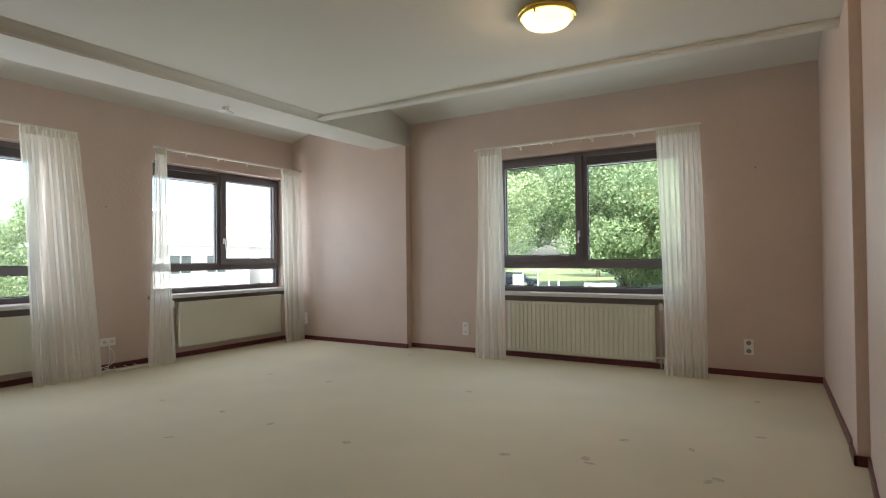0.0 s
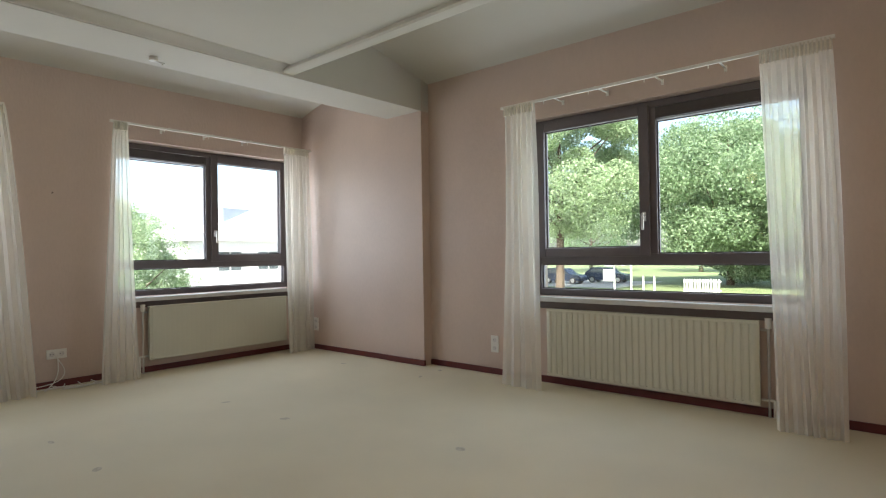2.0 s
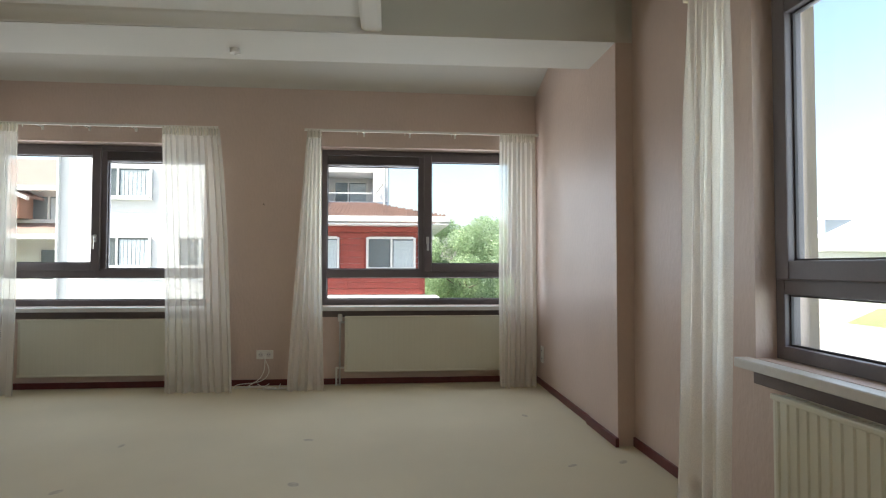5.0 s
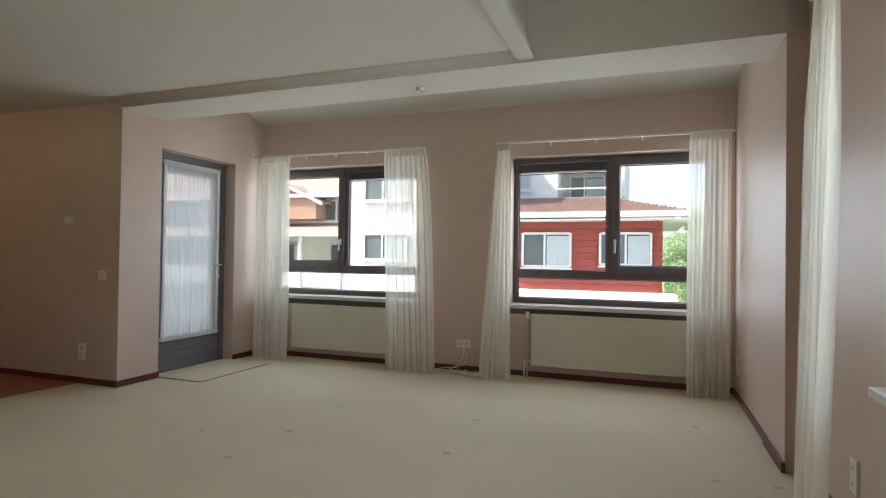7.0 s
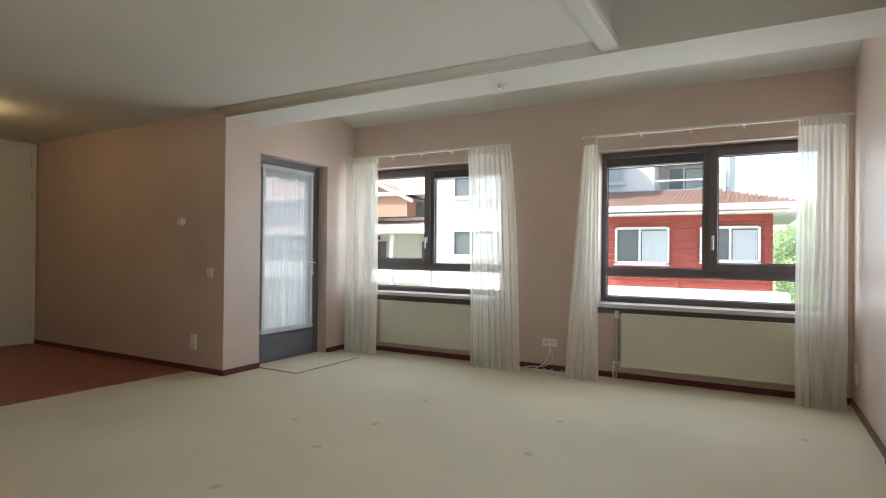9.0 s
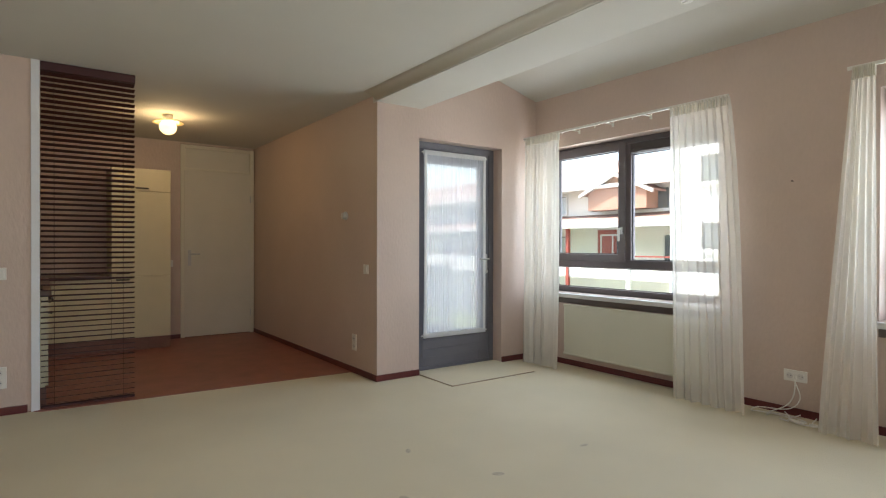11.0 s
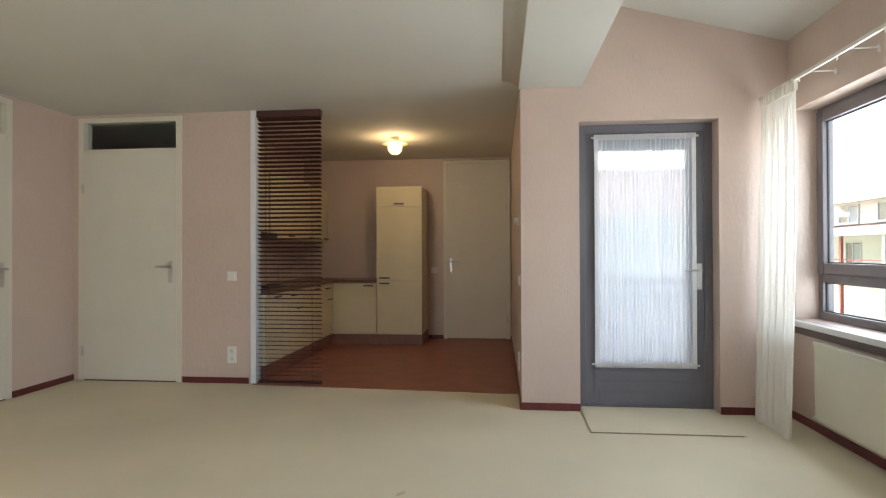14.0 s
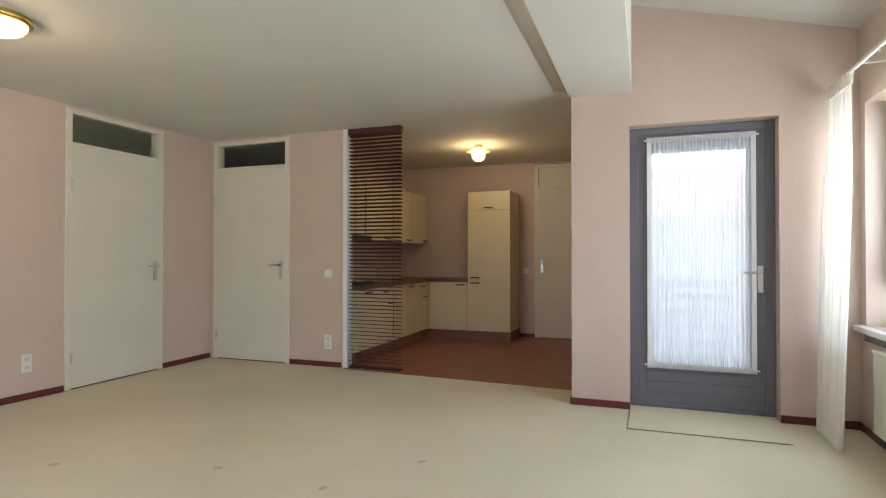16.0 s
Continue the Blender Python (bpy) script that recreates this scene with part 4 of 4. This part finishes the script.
house_window(red, 0.035, Y(3.72), Y(5.35), Z(1.0), Z(2.07), Y(4.55))
part("eaves", B(-7.3, 0.75, Y(-0.9), Y(6.45), Z(2.47), Z(2.52)), GUTTER, red, "white eaves boarding")
part("gutter", B(0.55, 0.80, Y(-0.9), Y(6.5), Z(2.56), Z(2.75), bevel=0.03), GUTTER, red, "white gutter and fascia")
part("side_gutter", B(-7.3, 0.55, Y(6.25), Y(6.5), Z(2.50), Z(2.78), bevel=0.03), GUTTER, red)
bm = bmesh.new()
prism(bm, [(Y(-0.9), Z(2.74)), (Y(6.48), Z(2.74)), (Y(4.0), Z(3.55)), (Y(-0.9), Z(3.55))], 0, -5.0, -2.6)
part("roof_core", bm, PINKROOF, red)
tile = bmesh.new()
pts = [(-0.13, 0.0), (-0.10, 0.034), (-0.06, 0.034), (-0.03, 0.0), (0.0, -0.006), (0.03, 0.034), (0.07, 0.034), (0.10, 0.0), (0.13, -0.006), (0.13, -0.04), (-0.13, -0.04)]
prism(tile, pts, 0, 0.0, 0.34)
tile_mesh = None
for r in range(10):
    xr = 0.74 - 0.30 * r
    zr = Z(2.80) + 0.075 * r
    n = int((7.35 - 0.25 * r) / 0.262)
    for c in range(n):
        if tile_mesh is None:
            t = part("roof_tile", tile, PINKROOF, red)
            tile_mesh = t.data
        else:
            t = new("roof_tile", tile_mesh)
            t.parent = red
        t.matrix_local = Matrix.Translation((xr, Y(-0.85) + 0.262 * c, zr)) @ Matrix.Rotation(radians(180 + 3.0), 4, "Y") @ Matrix.Rotation(radians(180), 4, "X")
part("flat_roof_edge", B(0.0, 1.6, Y(-0.9), Y(6.1), Z(-0.35), Z(0.10), bevel=0.03), PALEROOF, red, "white flat canopy below the boards")

# upper storey behind the red house
up = thing("white_house", Matrix.Translation((-23.2, 0.5, GZ)), "tall white house with a loggia behind the tiled roof", "house")
bm = bmesh.new()
for y0, y1, z0, z1 in ((-2.0, 1.3, 0, 8.6), (1.3, 3.3, 0, 6.55), (1.3, 3.3, 7.75, 8.6), (3.3, 3.9, 0, 8.6)):
    box(bm, -6, 0, y0, y1, z0, z1)
part("wall", bm, WHITEWALL, up)
bm = B(-5.8, -1.6, 1.3, 3.3, 6.55, 7.75)
part("loggia_back", bm, PALEROOF, up)
house_window(up, -1.57, 1.6, 3.0, 6.6, 7.6, 2.2)
part("parapet_flashing", B(0.0, 0.12, -2.0, 3.9, 6.35, 6.55), GREYMETAL, up, "blue-grey metal flashing")
part("railing", B(0.0, 0.05, 1.35, 3.25, 6.88, 6.93), GUTTER, up)
part("downpipe", rod(rod(bmesh.new(), (0.1, 3.75, 6.4), (0.1, 3.75, 8.6), 0.05), (0.1, 3.75, 7.4), (0.1, 3.4, 6.9), 0.05), GUTTER, up)
house_window(up, 0.03, -1.6, 0.2, 6.9, 8.1, -0.9)

# white rendered block beside it
blk = thing("white_block", Matrix.Translation((-20, -3.5, GZ)), "white rendered block with net-curtained windows", "house")
part("wall", B(-7, 0, -2.9, 2.88, 0, 9.5), WHITEWALL, blk)
house_window(blk, 0.03, -1.75, 0.1, Z(3.35), Z(4.35), -0.95)
house_window(blk, 0.03, -1.75, 0.1, Z(1.05), Z(2.05), -0.95)
house_window(blk, 0.03, 1.0, 2.4, Z(1.05), Z(2.05), 1.7)
part("corner_downpipe", rod(bmesh.new(), (0.06, -2.8, 0), (0.06, -2.8, 9.5), 0.05), GUTTER, blk)

# cream row with a pitched roof
row = thing("cream_row_house", Matrix.Translation((-24, -18, GZ)), "cream terraced houses with red pitched roofs", "house")
part("wall", B(-8, 0, -16, 11.8, 0, Z(4.1)), RENDERED, row)
bm = bmesh.new()
prism(bm, [(0.9, Z(4.02)), (-4, Z(6.0)), (-8.9, Z(4.02))], 1, -16.4, 11.9)
part("roof", bm, PINKROOF, row, "red tiled pitched roof")
part("gutter", B(0.85, 1.05, -16.4, 11.9, Z(3.92), Z(4.10), bevel=0.03), GUTTER, row)
bm = bmesh.new()
prism(bm, [(2.2, Z(2.15)), (0.0, Z(2.75)), (0.0, Z(2.15))], 1, -16.0, 11.8)
part("porch_roof", bm, PINKROOF, row, "red tiled porch roof")
part("porch_gutter", B(2.15, 2.32, -16.0, 11.8, Z(2.02), Z(2.2), bevel=0.03), GUTTER, row)
for k in range(8):
    y = 9.8 - 3.4 * k
    part("porch_post", B(1.95, 2.1, y - 1.45, y - 1.30, 0, Z(2.15)), REDBOARD if k % 2 else GUTTER, row, "red porch post" if k % 2 else "white porch post")
    house_window(row, 0.03, y - 1.6, y + 0.2, Z(2.85), Z(3.85), y - 0.7)
    house_window(row, 0.03, y - 1.0, y + 0.4, Z(0.1), Z(1.75), y - 0.3, curtained=k % 2 == 0)
    part("porch_rail", B(1.97, 2.05, y - 1.3, y + 1.95, Z(0.74), Z(0.80)), REDBOARD, row)
    part("balcony_parapet", B(1.96, 2.04, y - 1.3, y + 1.95, Z(-0.25), Z(0.60), bevel=0.01), GUTTER, row, "white balcony parapet")

# its front gable over the porch
bm = bmesh.new()
prism(bm, [(5.3, Z(2.9)), (8.5, Z(2.9)), (8.5, Z(3.72)), (6.9, Z(4.45)), (5.3, Z(3.72))], 0, -3.0, 0.9)
part("gable", bm, GABLEBOARD, row, "orange-pink boarded gable")
for k in (-1, 1):
    bm = bmesh.new()
    prism(bm, [(6.9, Z(4.44)), (6.9, Z(4.58)), (6.9 + k * 2.0, Z(3.68)), (6.9 + k * 2.0, Z(3.54))], 0, 0.95, 1.10)
    part("bargeboard", bm, GUTTER, row, "white bargeboard")
    bm = bmesh.new()
    prism(bm, [(6.9, Z(4.52)), (6.9, Z(4.62)), (6.9 + k * 2.0, Z(3.72)), (6.9 + k * 2.0, Z(3.62))], 0, -3.0, 0.94)
    part("gable_roof", bm, PINKROOF, row, "red tiled gable roof")
part("wall_panel", B(0.0, 0.06, 5.2, 6.3, Z(-0.2), Z(2.0)), REDBOARD, row, "red boarded wall panel")

# house to the south, dim behind the door net
south = thing("south_house", Matrix.Translation((-7.0, -17.0, GZ)), "pale house with a tan tiled roof beyond the balcony", "house")
part("wall", B(-9, 9, -8, 0, 0, Z(2.6)), RENDERED, south)
bm = bmesh.new()
prism(bm, [(0.6, Z(2.55)), (-4.0, Z(5.0)), (-8.6, Z(2.55))], 0, -9.4, 9.4)
part("roof", bm, PINKROOF, south, "tan tiled pitched roof")
part("gutter", B(-9.4, 9.4, 0.55, 0.72, Z(2.45), Z(2.62), bevel=0.03), GUTTER, south)

# far low house to the north-west
far = thing("far_house", Matrix.Translation((-42, 25, GZ)), "pale house with a dark blue dormer", "house")
part("wall", B(-5, 5, -6, 6, 0, 5.2), WHITEWALL, far)
bm = bmesh.new()
prism(bm, [(-6.4, 5.1), (0.0, 8.0), (6.4, 5.1)], 0, -5.3, 5.3)
part("roof", bm, PALEROOF, far)
part("dormer", B(0.0, 5.1, -3.6, -1.2, 5.6, 7.4), GREYMETAL, far, "blue clad dormer")
for y in (-4.0, -1.0, 2.0):
    house_window(far, 5.03, y, y + 1.8, 3.0, 4.4, y + 0.9, False)

copy_thing(far, Matrix.Translation((-43, 39, GZ)))

# balcony outside the glazed door
bal = thing("balcony", Matrix.Translation((-5.0, -0.2, 0)), "balcony with white horizontal railing boards", "balcony")
part("deck", B(-1.1, 0.78, -0.75, 0.84, -0.15, -0.02), ASPHALT, bal)
for x in (-1.05, 0.0, 0.72):
    part("post", B(x - 0.02, x + 0.02, -0.73, -0.69, -0.02, 1.0), GUTTER, bal)
for i in range(6):
    part("board", B(-1.08, 0.78, -0.69, -0.665, 0.10 + 0.15 * i, 0.19 + 0.15 * i, bevel=0.004), GUTTER, bal)


# ---- trees ----
def tree(x, y, height, crown, leaves, mat, seed, label, low=0.25):
    """A broad-leaved tree: trunk, limbs and a crown of single leaves in clumps."""
    rs = np.random.RandomState(seed)
    leaves = int(leaves * 2.9)
    root = thing("tree", Matrix.Translation((x, y, BZ if y > 37 else GZ)), label, "tree", "trees round the houses")
    bm = bmesh.new()
    def limb(a, b, r0, r1):
        a, b = Vector(a), Vector(b)
        m = Matrix.Translation((a + b) / 2) @ (b - a).to_track_quat("Z", "Y").to_matrix().to_4x4()
        bmesh.ops.create_cone(bm, cap_ends=True, segments=9, radius1=r0, radius2=r1, depth=(b - a).length, matrix=m)
    fork = height * (low + 0.15)
    limb((0, 0, 0), (0.1, 0.05, fork), height * 0.022, height * 0.015)
    limb((0.1, 0.05, fork), (0.0, 0.2, height * 0.8), height * 0.015, height * 0.004)
    for i in range(9):
        a = 2.4 * i + rs.rand()
        z = fork * (0.75 + 0.1 * i)
        limb((0.05, 0.05, z), (math.cos(a) * crown * 0.7, math.sin(a) * crown * 0.7, z + height * (0.12 + 0.15 * rs.rand())), height * 0.007, height * 0.002)
    part("trunk", bm, BARK, root)
    n_clump = 70
    d = rs.normal(size=(n_clump, 3))
    d /= np.linalg.norm(d, axis=1)[:, None]
    rad = 0.45 + 0.55 * rs.rand(n_clump) ** 0.5
    mid, half = height * (1 + low) / 2, height * (1 - low) / 2
    c = np.stack([d[:, 0] * rad * crown * 0.82, d[:, 1] * rad * crown * 0.82, mid + d[:, 2] * rad * half * 0.85], 1)
    cr = crown * (0.16 + 0.16 * rs.rand(n_clump))
    which = rs.randint(0, n_clump, leaves)
    e = rs.normal(size=(leaves, 3))
    e /= np.linalg.norm(e, axis=1)[:, None]
    e *= (0.35 + 0.65 * rs.rand(leaves) ** 0.4)[:, None]
    p = c[which] + e * cr[which][:, None] * np.array([1, 1, 0.8])
    u = rs.normal(size=(leaves, 3))
    u /= np.linalg.norm(u, axis=1)[:, None]
    w = np.cross(u, rs.normal(size=(leaves, 3)))
    w /= np.linalg.norm(w, axis=1)[:, None]
    s = (0.030 + 0.034 * rs.rand(leaves))[:, None] * (crown / 5.0) ** 0.6
    v = np.empty((leaves, 4, 3))
    v[:, 0], v[:, 1], v[:, 2], v[:, 3] = p - u * s * 1.5, p + w * s, p + u * s * 1.5, p - w * s
    me = bpy.data.meshes.new("crown")
    me.from_pydata(v.reshape(-1, 3).tolist(), [], np.arange(leaves * 4).reshape(-1, 4).tolist())
    me.materials.append(mat)
    o = new("crown", me)
    o.parent = root
    o["kind"] = "stuff"
    return root


for i, (x, y, hgt, cr, n, mat, low, label) in enumerate((
        (-21.5, 40.5, 16.4, 7.0, 42000, LEAFPALE, 0.20, "tall broad green tree in full leaf by the street"),
        (-12.5, 53.0, 15.2, 9.8, 56000, LEAF, 0.02, "dense round green tree down to the lawn"),
        (-4.0, 47.0, 11.0, 6.0, 20000, LEAFPALE, 0.02, "dense yellowish-green tree beside the lawn"),
        (5.5, 44.0, 11.0, 6.0, 14000, LEAF, 0.05, "dense dark green tree beside the lawn"),
        (-33.5, 47.5, 15.0, 5.0, 20000, LEAFPALE, 0.15, "tall green tree by the street"),
        (-52.0, 76.0, 12.0, 7.0, 10000, LEAFPALE, 0.05, "far green tree behind the street"),
        (-38.0, 80.0, 13.0, 8.0, 10000, LEAF, 0.05, "far green tree behind the street"),
        (-23.0, 82.0, 13.0, 8.0, 10000, LEAFPALE, 0.05, "far green tree behind the street"),
        (-40.0, 9.7, 7.6, 4.8, 26000, LEAFPALE, 0.05, "pale green tree beside the red house"),
        (-25.5, 11.0, 6.8, 2.6, 12000, LEAFPALE, 0.05, "sunlit pale green tree beyond the red house"),
        (-33.0, 15.0, 5.0, 2.6, 7000, LEAF, 0.05, "small green tree between the houses"))):
    tree(x, y, hgt, cr, n, mat, 20 + i, label, low)


def car(x, y, turn, paint, label):
    """A small parked hatchback."""
    root = thing("car", Matrix.Translation((x, y, BZ + 0.012)) @ Matrix.Rotation(radians(turn), 4, "Z"), label, "car", "cars along the street")
    bm = bmesh.new()
    prism(bm, [(-2.0, 0.28), (2.0, 0.28), (2.05, 0.62), (1.85, 0.80), (0.95, 0.92), (0.35, 1.40), (-1.30, 1.45), (-1.90, 1.02), (-2.05, 0.85)], 1, -0.82, 0.82)
    bmesh.ops.bevel(bm, geom=bm.edges[:], offset=0.06, segments=2, affect="EDGES")
    part("body", bm, paint, root)
    for s in (-1, 1):
        bm = bmesh.new()
        prism(bm, [(0.80, 0.93), (0.30, 1.32), (-1.20, 1.36), (-1.62, 1.0)], 1, 0.815 * s, 0.83 * s)
        part("side_window", bm, OUTPANE, root)
        for wx in (-1.25, 1.28):
            wheel = part("wheel", rod(bmesh.new(), (wx, 0.66 * s, 0.31), (wx, 0.85 * s, 0.31), 0.31, 20), RUBBER, root)
            part("rim", rod(bmesh.new(), (wx, 0.845 * s, 0.31), (wx, 0.862 * s, 0.31), 0.19, 16), STEEL, wheel)
    return root


car(-30.5, 48.0, 4, CARGREY, "silver hatchback parked along the street")
car(-26.0, 49.5, 0, CARBLUE, "dark blue hatchback parked along the street")
car(-23.0, 52.5, 2, CARBLUE, "dark hatchback parked along the street")

# white garden bench and play frame on the lawn
fence = thing("garden_fence", Matrix.Translation((-12.8, 42.0, BZ)), "low white picket fence on the lawn", "fence")
for i in range(14):
    part("picket", B(0.17 * i, 0.17 * i + 0.09, 0.0, 0.02, 0.0, 1.0, bevel=0.005), GUTTER, fence)
for z in (0.2, 0.8):
    part("rail", B(-0.05, 2.4, 0.022, 0.05, z, z + 0.07), GUTTER, fence)
play = thing("play_frame", Matrix.Translation((-18.0, 42.5, BZ)), "white posts of a play frame on the lawn", "play frame")
for x, hh in ((0, 1.9), (1.3, 1.9), (2.2, 1.1), (3.0, 1.1)):
    part("post", rod(bmesh.new(), (x, 0, 0), (x, 0, hh), 0.07), GUTTER, play)
part("beam", rod(bmesh.new(), (-0.8, 0, 1.85), (1.6, 0, 1.95), 0.05), GUTTER, play)
part("board", B(-0.9, -0.05, -0.03, 0.03, 0.7, 1.6, bevel=0.01), RENDERED, play, "pale yellow board")
